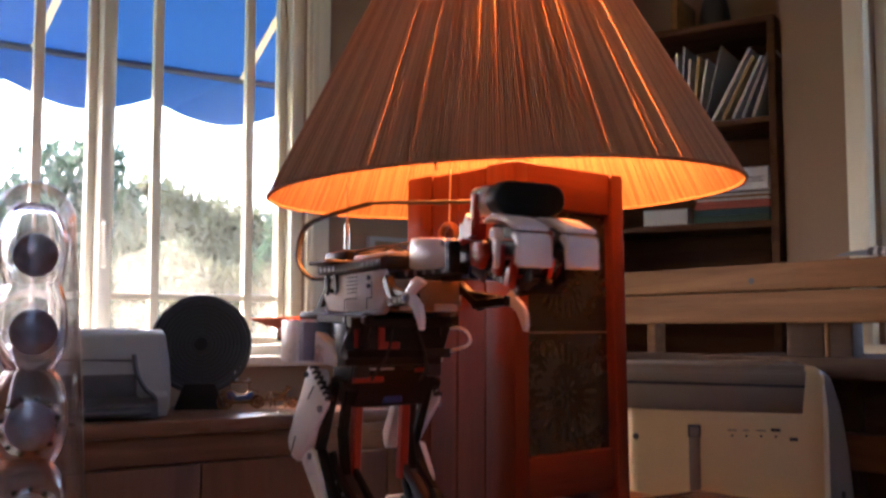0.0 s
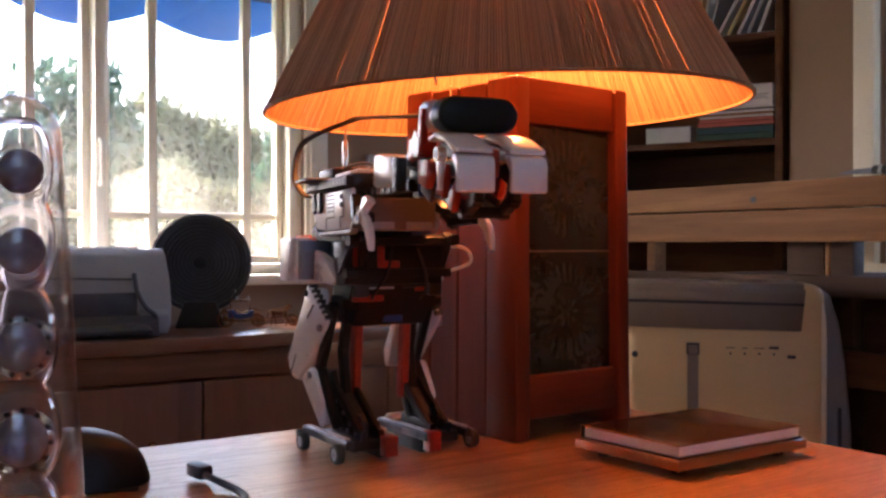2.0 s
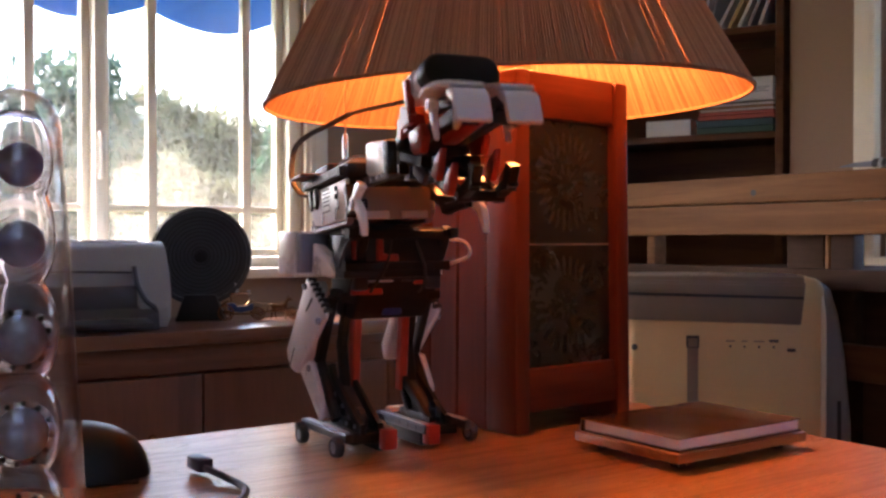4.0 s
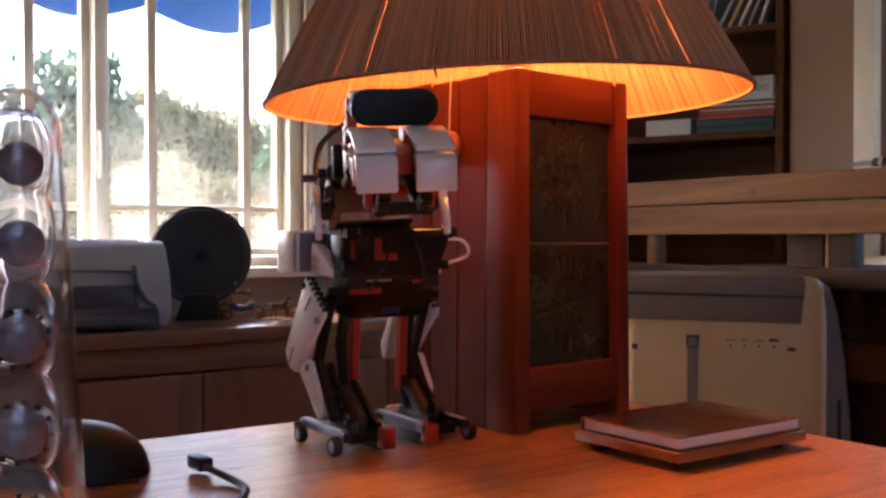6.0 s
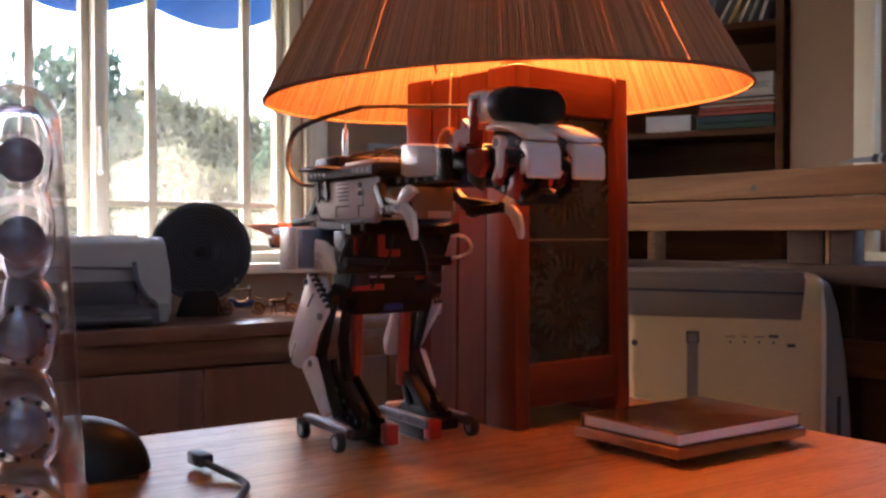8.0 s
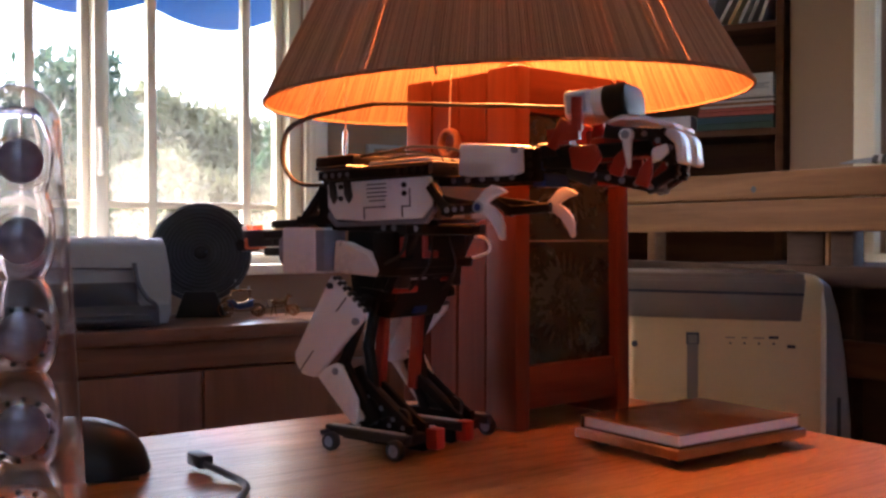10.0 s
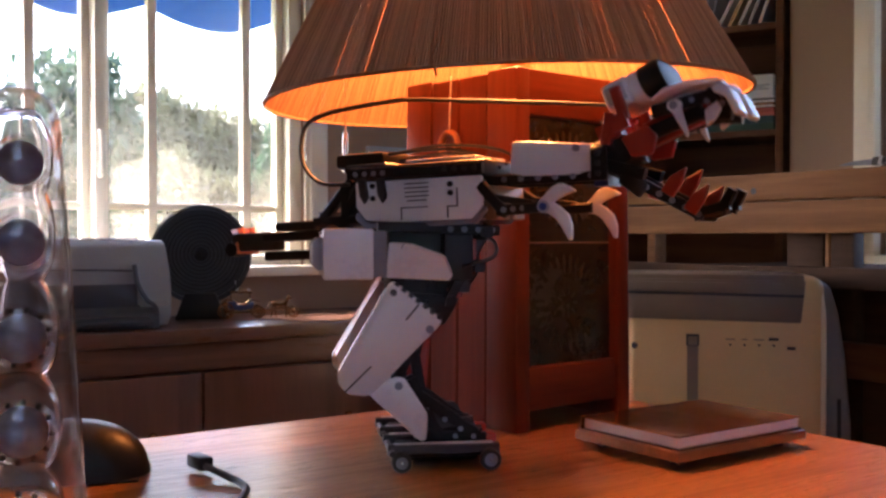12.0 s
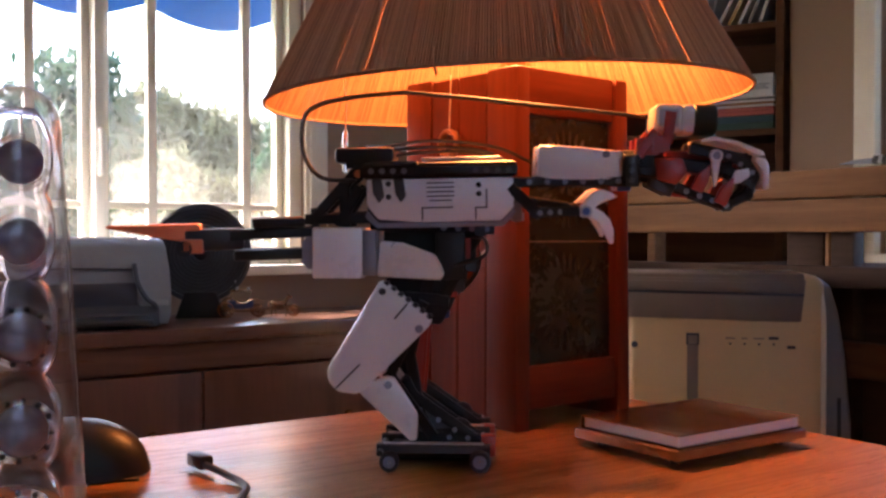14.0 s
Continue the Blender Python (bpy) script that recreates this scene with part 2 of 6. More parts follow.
for k in ("lampwood", "lampwood_h", "pine", "shelfwood", "shelfwood_shaded"):
    M[k].node_tree.nodes["Principled BSDF"].inputs["Specular IOR Level"].default_value = 0.2
vary_islands(M["shade"], 0.66, 1.25)


# ---- mesh helpers ----
def bm_new():
    return bmesh.new()


def box(bm, x0, x1, y0, y1, z0, z1, m=None):
    vs = [bm.verts.new((x, y, z)) for x in (x0, x1) for y in (y0, y1) for z in (z0, z1)]
    for f in ((0, 1, 3, 2), (4, 6, 7, 5), (0, 4, 5, 1), (2, 3, 7, 6), (0, 2, 6, 4), (1, 5, 7, 3)):
        bm.faces.new([vs[i] for i in f])
    if m is not None:
        bmesh.ops.transform(bm, matrix=m, verts=vs)
    return bm


def prism(bm, pts, a, b, axis="y", m=None):
    """A solid from an outline: pts in the other two axes, from a to b along the axis."""
    def put(p, q, c):
        return {"y": (p, c, q), "x": (c, p, q), "z": (p, q, c)}[axis]
    lo = [bm.verts.new(put(p, q, a)) for p, q in pts]
    hi = [bm.verts.new(put(p, q, b)) for p, q in pts]
    bm.faces.new(lo), bm.faces.new(hi[::-1])
    k = len(pts)
    for i in range(k):
        bm.faces.new((lo[(i + 1) % k], lo[i], hi[i], hi[(i + 1) % k]))
    if m is not None:
        bmesh.ops.transform(bm, matrix=m, verts=lo + hi)
    return bm


def rod(bm, p, q, r, n=14, r2=None):
    """A round bar from p to q."""
    p, q = Vector(p), Vector(q)
    d = q - p
    m = Matrix.Translation((p + q) / 2) @ d.to_track_quat("Z", "Y").to_matrix().to_4x4()
    bmesh.ops.create_cone(bm, cap_ends=True, segments=n, radius1=r, radius2=r if r2 is None else r2, depth=d.length, matrix=m)
    return bm


def lathe(bm, prof, n=40, m=None, close=False):
    """A turned shape from (radius, height) pairs."""
    rings = []
    for r, z in prof:
        rings.append([bm.verts.new((r * math.cos(2 * math.pi * i / n), r * math.sin(2 * math.pi * i / n), z)) for i in range(n)])
    pairs = list(zip(rings, rings[1:])) + ([(rings[-1], rings[0])] if close else [])
    for a, b in pairs:
        for i in range(n):
            j = (i + 1) % n
            bm.faces.new((a[i], a[j], b[j], b[i]))
    if m is not None:
        bmesh.ops.transform(bm, matrix=m, verts=[v for r in rings for v in r])
    return bm


def smooth_path(points, k=8):
    """Points of a smooth curve through the given ones."""
    p = [Vector(q) for q in points]
    p = [2 * p[0] - p[1]] + p + [2 * p[-1] - p[-2]]
    out = []
    for i in range(1, len(p) - 2):
        for s in range(k):
            t = s / k
            out.append(0.5 * ((2 * p[i]) + (p[i + 1] - p[i - 1]) * t + (2 * p[i - 1] - 5 * p[i] + 4 * p[i + 1] - p[i + 2]) * t * t
                              + (3 * p[i] - p[i - 1] - 3 * p[i + 1] + p[i + 2]) * t ** 3))
    return out + [p[-2]]


def tube(bm, points, r, n=8, k=8, flat=None):
    path = smooth_path(points, k)
    rings = []
    side = None
    for i, p in enumerate(path):
        d = (path[min(i + 1, len(path) - 1)] - path[max(i - 1, 0)]).normalized()
        if side is None:
            side = Vector((0, 1, 0)) if flat else d.orthogonal().normalized()
        side = (side - d * side.dot(d)).normalized()
        up = d.cross(side)
        rings.append([bm.verts.new(p + r * ((flat or 1.0) * math.cos(2 * math.pi * j / n) * side + math.sin(2 * math.pi * j / n) * up)) for j in range(n)])
    for a, b in zip(rings, rings[1:]):
        for j in range(n):
            bm.faces.new((a[j], a[(j + 1) % n], b[(j + 1) % n], b[j]))
    bm.faces.new(rings[0][::-1]), bm.faces.new(rings[-1])
    return bm


def soft(bm, off, seg=2):
    """Rounds the sharp edges."""
    bmesh.ops.recalc_face_normals(bm, faces=bm.faces)
    es = [e for e in bm.edges if len(e.link_faces) == 2 and e.calc_face_angle(0) > 0.5]
    bmesh.ops.bevel(bm, geom=es, offset=off, segments=seg, affect="EDGES", profile=0.5, clamp_overlap=True)
    return bm


def mesh(name, bm, material, shade=True):
    bmesh.ops.recalc_face_normals(bm, faces=bm.faces)
    me = bpy.data.meshes.new(name)
    bm.to_mesh(me)
    bm.free()
    me.materials.append(M[material])
    if shade:
        me.shade_smooth()
        me.set_sharp_from_angle(angle=0.6)
    return me


def part(name, bm, material, parent, label="", at=None):
    ob = new(name, mesh(name, bm, material))
    ob.parent = parent
    if at is not None:
        ob.matrix_basis = at
    return tagged(ob, label)


def thing(name, at, label, category, group=""):
    ob = new(name)
    ob.empty_display_size = 0.05
    ob.matrix_basis = at
    return tagged(ob, label, category, group)


def solid(name, bm, material, at, label, category, kind="", group=""):
    ob = new(name, mesh(name, bm, material))
    ob.matrix_basis = at
    return tagged(ob, label, category, group, kind)


# ---- structure: the room ----
WV, EAST_U, DEEP_U, NOOK_V = 2.68, 2.45, 2.75, 1.760
WIN = (-0.30, 1.362, 0.834, 2.30)   # the garden window's opening: u from, u to, sill, head
WIN2 = (0.80, 1.478, 0.87, 2.15)     # in the east wall: v from, v to, sill, head
WIN3 = (-1.5, 0.1, 0.9, 2.2)     # in the south wall; unseen, added to let in daylight fill


def build_room():
    bm = bm_new()
    box(bm, -2.75, DEEP_U + 0.16, -2.55, WV + 0.16, -0.1, 0)
    solid("floor", bm, "floor", ROOM, "brown wooden floor of the study", "floor", "structure")
    bm = bm_new()
    box(bm, -2.75, DEEP_U + 0.16, -2.55, WV + 0.16, 2.5, 2.6)
    solid("ceiling", bm, "ceiling", ROOM, "pale painted flat ceiling", "ceiling", "structure")
    a, b, s, h = WIN
    bm = bm_new()
    box(bm, -2.6, a, WV, WV + 0.16, 0, 2.5), box(bm, b, DEEP_U, WV, WV + 0.16, 0, 2.5)
    box(bm, a, b, WV, WV + 0.16, 0, s), box(bm, a, b, WV, WV + 0.16, h, 2.5)
    solid("wall_north", bm, "wall", ROOM, "cream painted wall round the garden window", "wall", "structure")
    c, d, s2, h2 = WIN2
    bm = bm_new()
    box(bm, EAST_U, EAST_U + 0.16, d, NOOK_V, 0, 2.5), box(bm, EAST_U + 0.16, DEEP_U, NOOK_V - 0.16, NOOK_V, 0, 2.5), box(bm, DEEP_U, DEEP_U + 0.16, NOOK_V - 0.16, WV + 0.16, 0, 2.5), box(bm, EAST_U, EAST_U + 0.16, -2.4, c, 0, 2.5)
    box(bm, EAST_U, EAST_U + 0.16, c, d, 0, s2), box(bm, EAST_U, EAST_U + 0.16, c, d, h2, 2.5)
    solid("wall_east", bm, "wall", ROOM, "cream painted wall behind the bookshelf", "wall", "structure")
    bm = bm_new()
    box(bm, -2.75, -2.6, -2.4, WV + 0.16, 0, 2.5)
    solid("wall_west", bm, "wall", ROOM, "cream painted side wall", "wall", "structure")
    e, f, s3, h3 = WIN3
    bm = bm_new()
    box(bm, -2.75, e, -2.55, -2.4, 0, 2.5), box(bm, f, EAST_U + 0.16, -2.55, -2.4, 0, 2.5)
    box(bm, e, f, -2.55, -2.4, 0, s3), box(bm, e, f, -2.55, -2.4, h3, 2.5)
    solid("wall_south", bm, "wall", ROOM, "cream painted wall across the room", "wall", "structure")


def sash(parent, u0, u1, v, z0, z1, bars_u, bars_z, glass, w=0.022, d=0.035):
    """A glazed frame with its bars, in room axes along u."""
    bm = bm_new()
    box(bm, u0, u0 + w, v, v + d, z0, z1), box(bm, u1 - w, u1, v, v + d, z0, z1)
    box(bm, u0 + w, u1 - w, v, v + d, z0, z0 + w), box(bm, u0 + w, u1 - w, v, v + d, z1 - w, z1)
    fr = part("sash_frame", soft(bm, 0.004), "trim", parent)
    for u in bars_u:
        bm = bm_new()
        box(bm, u - 0.013, u + 0.013, v + 0.004, v + d - 0.004, z0 + w, z1 - w)
        part("glazing_bar", soft(bm, 0.003), "trim", fr)
    for z in bars_z:
        bm = bm_new()
        box(bm, u0 + w, u1 - w, v + 0.007, v + d - 0.007, z - 0.010, z + 0.010)
        part("glazing_bar", soft(bm, 0.003), "trim", fr)
    bm = bm_new()
    box(bm, u0 + w * 0.8, u1 - w * 0.8, v + d * 0.45, v + d * 0.45 + 0.003, z0 + w * 0.8, z1 - w * 0.8)
    p = part("pane", bm, glass, fr)
    p.visible_shadow = False
    return fr


def build_windows():
    a, b, s, h = WIN
    w1 = thing("window_1", ROOM, "cream-painted casement window with thin glazing bars", "window")
    w1["kind"] = "structure"
    bm = bm_new()
    box(bm, a, a + 0.04, WV + 0.01, WV + 0.12, s, h), box(bm, b - 0.04, b, WV + 0.01, WV + 0.12, s, h)
    box(bm, a + 0.04, b - 0.04, WV + 0.01, WV + 0.12, h - 0.04, h), box(bm, a + 0.04, b - 0.04, WV + 0.01, WV + 0.12, s, s + 0.03)
    part("window_frame", soft(bm, 0.004), "trim", w1)
    bm = bm_new()
    box(bm, 0.749, 0.779, WV + 0.002, WV + 0.115, s + 0.03, h - 0.04)
    part("mullion", soft(bm, 0.006), "trim", w1)
    bm = bm_new()
    box(bm, a - 0.05, b + 0.05, WV - 0.06, WV + 0.03, s - 0.03, s)
    part("window_sill", soft(bm, 0.006), "trim", w1)
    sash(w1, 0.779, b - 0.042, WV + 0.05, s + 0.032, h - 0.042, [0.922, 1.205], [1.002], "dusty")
    sash(w1, a + 0.042, 0.749, WV + 0.05, s + 0.032, h - 0.042, [0.02, 0.30, 0.597], [1.002], "hazy")
    bm = bm_new()
    tube(bm, [(0.762, WV - 0.002, 1.08), (0.760, WV - 0.028, 1.10), (0.759, WV - 0.030, 1.18), (0.762, WV - 0.002, 1.20)], 0.007)
    part("latch", bm, "trim", w1)
    bm = bm_new()
    box(bm, b, b + 0.075, WV - 0.02, WV, s - 0.03, h + 0.05), box(bm, b + 0.012, b + 0.03, WV - 0.028, WV - 0.02, s, h)
    part("casing", soft(bm, 0.004), "trim", w1)
    c, d, s2, h2 = WIN2
    w2 = thing("window_2", ROOM, "tall white-painted window in the side wall", "window")
    w2["kind"] = "structure"
    bm = bm_new()
    box(bm, EAST_U - 0.02, EAST_U, d, d + 0.07, s2 - 0.05, h2 + 0.06), box(bm, EAST_U - 0.03, EAST_U - 0.02, d, d + 0.02, s2 - 0.05, h2)
    box(bm, EAST_U + 0.02, EAST_U + 0.12, d - 0.05, d, s2, h2), box(bm, EAST_U + 0.02, EAST_U + 0.12, c, c + 0.05, s2, h2)
    box(bm, EAST_U + 0.02, EAST_U + 0.12, c + 0.05, d - 0.05, s2, s2 + 0.05), box(bm, EAST_U + 0.02, EAST_U + 0.12, c + 0.05, d - 0.05, h2 - 0.05, h2)
    part("window_frame", soft(bm, 0.004), "trim", w2)
    for v in (d - 0.09, d - 0.13, d - 0.42):
        bm = bm_new()
        box(bm, EAST_U + 0.05, EAST_U + 0.09, v - 0.014, v + 0.014, s2 + 0.05, h2 - 0.05)
        part("glazing_bar", soft(bm, 0.003), "trim", w2)
    bm = bm_new()
    box(bm, EAST_U + 0.068, EAST_U + 0.071, c + 0.05, d - 0.05, s2 + 0.05, h2 - 0.05)
    part("pane", bm, "pane", w2).visible_shadow = False
    # unseen window, added for soft daylight from behind the viewpoint
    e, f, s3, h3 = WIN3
    w3 = thing("fill_window", ROOM, "unseen window added across the room as soft daylight fill", "window")
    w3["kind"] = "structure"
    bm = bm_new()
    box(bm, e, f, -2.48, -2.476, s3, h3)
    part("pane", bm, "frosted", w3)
    bm = bm_new()
    box(bm, EAST_U - 0.05, EAST_U + 0.02, c - 0.05, d + 0.09, s2 - 0.04, s2)
    part("window_sill", soft(bm, 0.005), "trim", w2)


# ---- outside ----
def build_outside():
    bm = bm_new()
    bmesh.ops.create_grid(bm, x_segments=60, y_segments=60, size=400)
    for v in bm.verts:
        v.co.z = -0.6 + 0.05 * noise.noise(v.co * 0.2)
    solid("ground", bm, "lawn", pose(0, 0, 0), "rough sunlit lawn outside the house", "ground", "structure")
    aw = thing("awning", ROOM, "blue canvas window awning with a scalloped valance", "awning")
    bm = bm_new()
    n = 60
    u0, u1 = -0.795, 1.555
    rows = []
    for k in range(7):
        f = k / 6
        rows.append([bm.verts.new((u0 + (u1 - u0) * i / n, WV + 0.17 + 0.43 * f, 2.42 - 0.62 * f - 0.02 * math.sin(math.pi * f))) for i in range(n + 1)])
    for ra, rb in zip(rows, rows[1:]):
        for i in range(n):
            bm.faces.new((ra[i], ra[i + 1], rb[i + 1], rb[i]))
    part("canopy", bm, "awning", aw)
    bm = bm_new()
    n = 120
    va = [bm.verts.new((u0 + (u1 - u0) * i / n, WV + 0.60, 1.80)) for i in range(n + 1)]
    vb = [bm.verts.new((u0 + (u1 - u0) * i / n, WV + 0.605 + 0.006 * math.sin(i * 0.4), 1.80 - 0.108 - 0.062 * abs(math.sin(math.pi * ((u0 + (u1 - u0) * i / n) - 1.085) / 0.47)))) for i in range(n + 1)]
    for i in range(n):
        bm.faces.new((va[i], va[i + 1], vb[i + 1], vb[i]))
    part("valance", bm, "awning", aw)
    for u in (-0.1, 0.695, 1.405):
        bm = bm_new()
        beam(bm, (u, WV + 0.585, 1.800), (u + 0.075, WV + 0.36, 2.06), 0.024, 0.006, (1, 0, 0))
        beam(bm, (u + 0.075, WV + 0.36, 2.06), (u + 0.085, WV + 0.16, 2.19), 0.024, 0.006, (1, 0, 0))
        part("awning_arm", bm, "trim", aw, "flat white folding arm")
    bm = bm_new()
    rod(bm, (u0, WV + 0.59, 1.80), (u1, WV + 0.59, 1.80), 0.012)
    part("front_bar", bm, "front_bar", aw)


def leaf_mesh(rng, count, spread, size, droop=0.0):
    """Many small leaves in clumps with gaps."""
    bm = bm_new()
    clumps = []
    for _ in range(max(12, count // 80)):
        d = Vector((rng.gauss(0, 1), rng.gauss(0, 1), rng.gauss(0, 1))).normalized() * (1.5 * rng.random() ** 0.4 * rng.uniform(0.85, 1.12))
        clumps.append((Vector((d.x * spread[0], d.y * spread[1], d.z * spread[2])), rng.uniform(0.5, 1.2)))
    for i in range(count):
        c, s = rng.choice(clumps)
        p = c + Vector((rng.gauss(0, 0.28), rng.gauss(0, 0.28), rng.gauss(0, 0.28))) * s * spread[0] * 0.62
        q = Euler((rng.uniform(0, 6.3), rng.uniform(0, 6.3), rng.uniform(0, 6.3))).to_matrix()
        l, w = size * rng.uniform(0.6, 1.3), size * rng.uniform(0.25, 0.45)
        vs = [bm.verts.new(p + q @ Vector(k)) for k in ((-l, 0, 0), (0, -w, 0.1 * l), (l, 0, -droop * l), (0, w, 0.1 * l))]
        bm.faces.new(vs)
    return bm


def build_tree(at, height, spread, leaves, size, material, label, seed):
    rng = random.Random(seed)
    tr = thing("tree", at, label, "tree", "garden trees")
    bm = bm_new()
    rod(bm, (0, 0, -0.6), (0.05, 0, height * 0.6), 0.16, 12, 0.07)
    for k in range(9):
        a, z = k * 2.4, height * (0.2 + 0.06 * k)
        rod(bm, (0.02, 0, z), (math.cos(a) * spread[0] * 0.9, math.sin(a) * spread[1] * 0.9, z + height * 0.22), 0.06, 7, 0.015)
    part("trunk", bm, "bark", tr)
    part("crown", leaf_mesh(rng, leaves, spread, size), material, tr, at=pose(0, 0, height * 0.62))


def build_garden():
    build_tree(Matrix.Translation(uv(1.68, 6.65, 0)), 1.85, (0.36, 0.33, 0.64), 30000, 0.055, "leaf", "leafy green garden tree close to the window", 3)
    build_tree(Matrix.Translation(uv(3.05, 8.8, 0)), 1.75, (0.46, 0.42, 0.72), 26000, 0.07, "leaf_warm", "sunlit olive-green garden bush by the lawn", 5)
    build_tree(Matrix.Translation(uv(3.75, 9.1, 0)), 1.70, (0.47, 0.42, 0.70), 24000, 0.07, "leaf_warm", "sunlit olive-green garden bush by the lawn", 7)
    build_tree(Matrix.Translation(uv(3.62, 7.3, 0)), 1.55, (0.25, 0.25, 0.62), 10000, 0.07, "leaf", "leafy green garden tree beyond the window", 9)
    for u, v, seed in ((2.3, 7.6, 31), (2.9, 7.9, 32), (3.35, 8.0, 33)):
        build_tree(Matrix.Translation(uv(u, v, 0)), 1.25, (0.42, 0.36, 0.48), 13000, 0.06, "leaf_warm", "low olive-green hedge bush by the lawn", seed)
    rng = random.Random(4)
    for k in range(7):
        build_tree(Matrix.Translation(uv(-6 + 4.2 * k, 19 + rng.uniform(-2, 3), 0)), rng.uniform(2.0, 2.9), (1.5, 1.3, 0.8), 2400, 0.16, "leaf_warm" if k % 2 else "leaf", "distant leafy garden tree", 20 + k)


# ---- the desk and what stands on it ----
TOP = 0.75


def build_desk():
    d = thing("desk", ROOM, "warm oak desk with a smooth varnished top", "desk")
    bm = bm_new()
    box(bm, -1.1, 0.742, -0.55, 0.815, TOP - 0.032, TOP)
    part("desktop", soft(bm, 0.004), "desk", d)
    for u in (-1.05, 0.63):
        for v in (-0.5, 0.70):
            bm = bm_new()
            box(bm, u, u + 0.06, v, v + 0.06, 0, TOP - 0.032)
            part("leg", soft(bm, 0.005), "desk", d)
    bm = bm_new()
    box(bm, -1.0, 0.63, 0.72, 0.745, TOP - 0.13, TOP - 0.034)
    part("apron", soft(bm, 0.003), "desk", d)


LAMP_AT = Matrix.Translation((0.0689, 0.938, TOP)) @ pose(0, 0, 0, 0, 0, 40)
LA, LB, LH = 0.0725, 0.0755, 0.312     # half sizes along and across, height
SHADE_R, SHADE_Z = 0.227, 0.293


def build_lamp():
    lamp = thing("table_lamp", LAMP_AT, "large table lamp with reddish wooden box base and straw shade, lit", "lamp")
    p, pw = 0.017, 0.0378

    def lean(bm):
        for v in bm.verts:      # the base widens slightly towards its foot
            k = 1 + 0.035 * (1 - v.co.z / LH)
            v.co.x *= k
            v.co.y *= k
        return bm
    for sx in (-1, 1):
        for sy in (-1, 1):
            bm = bm_new()
            x0, x1 = sorted((sx * LA, sx * (LA - p)))
            y0, y1 = sorted((sy * LB, sy * (LB - pw)))
            box(bm, x0, x1, y0, y1, 0, LH)
            part("corner_post", lean(soft(bm, 0.003)), "lampwood", lamp)
    # the two long faces (across y) are glazed, the two others closed by boards
    for sy in (-1, 1):
        y0, y1 = sorted((sy * (LB - 0.003), sy * (LB - 0.018)))
        for z0, z1 in ((LH - 0.040, LH), (0.0172, 0.0546)):
            bm = bm_new()
            box(bm, -LA + p, LA - p, y0, y1, z0, z1)
            part("rail", lean(soft(bm, 0.002)), "lampwood_h", lamp)
        bm = bm_new()
        yc = sy * (LB - 0.012)
        box(bm, -LA + p, LA - p, yc - 0.0015, yc + 0.0015, 0.0546, LH - 0.040)
        pane = part("glass_panel", lean(bm), "glasspanel", lamp, "dark green etched glass panel")
        yf = sy * (LB - 0.0103)
        for cz in (0.218, 0.108):
            bm = bm_new()
            for ring_r, petal, n in ((0.034, 0.0062, 26), (0.027, 0.0045, 22), (0.010, 0.004, 9)):
                for k in range(n):
                    a = 2 * math.pi * k / n
                    c, s = math.cos(a), math.sin(a)
                    pts = []
                    for i in range(6):
                        e = 2 * math.pi * i / 6
                        r, w = ring_r + petal * math.cos(e), 0.34 * petal * math.sin(e)
                        pts.append((r * c - w * s, cz + 1.12 * (r * s + w * c)))
                    bm.faces.new([bm.verts.new((q[0], yf, q[1])) for q in pts])
            part("etched_flower", lean(bm), "etched", pane)
        bm = bm_new()
        box(bm, -LA + p, LA - p, min(yf, yc), max(yf, yc), 0.1615, 0.1628)
        part("lead_line", lean(bm), "acgrey", pane)
    for sx in (-1, 1):
        n = 2
        for k in range(n):
            w = 2 * (LB - pw) / n
            y0 = -LB + pw + k * w
            x0, x1 = sorted((sx * (LA - 0.001), sx * (LA - 0.015)))
            bm = bm_new()
            box(bm, x0, x1, y0 + 0.0004, y0 + w - 0.0004, 0.0, LH - 0.002)
            part("board", lean(soft(bm, 0.0012, 1)), "lampwood", lamp)
    bm = bm_new()
    box(bm, -LA + 0.004, LA - 0.004, -LB + 0.004, LB - 0.004, LH - 0.012, LH - 0.003)
    part("top_board", bm, "lampwood_h", lamp)
    bm = bm_new()
    lathe(bm, [(0.0001, LH - 0.003), (0.022, LH - 0.003), (0.022, LH + 0.010), (0.014, LH + 0.018), (0.014, LH + 0.03), (0.0001, LH + 0.03)], 28)
    part("socket", bm, "gold", lamp)
    bm = bm_new()
    bmesh.ops.create_uvsphere(bm, u_segments=24, v_segments=16, radius=0.028, matrix=pose(0, 0, LH + 0.065))
    part("bulb", bm, "bulb", lamp, "glowing warm bulb")
    # the shade: many upright straw strands side by side on a cone
    rng = random.Random(11)
    bm = bm_new()
    z0, z1, r0, r1 = SHADE_Z, SHADE_Z + 0.235, SHADE_R, 0.098
    n = 620
    for k in range(n):
        a = 2 * math.pi * k / n
        w = 2 * math.pi / n * (0.55 + 0.10 * rng.random())
        if rng.random() < 0.012:
            w *= 0.80
        off = 0.0011 * rng.random()
        skew = 0.004 * rng.uniform(-1, 1)
        lo, hi = [], []
        for s, d in ((-1, 0), (0, 0.0012), (1, 0)):
            b0, b1 = a + s * w, a + s * w + skew
            lo.append(bm.verts.new(((r0 + off + d) * math.cos(b0), (r0 + off + d) * math.sin(b0), z0)))
            hi.append(bm.verts.new(((r1 + off + d) * math.cos(b1), (r1 + off + d) * math.sin(b1), z1)))
        for i in range(2):
            bm.faces.new((lo[i], lo[i + 1], hi[i + 1], hi[i]))
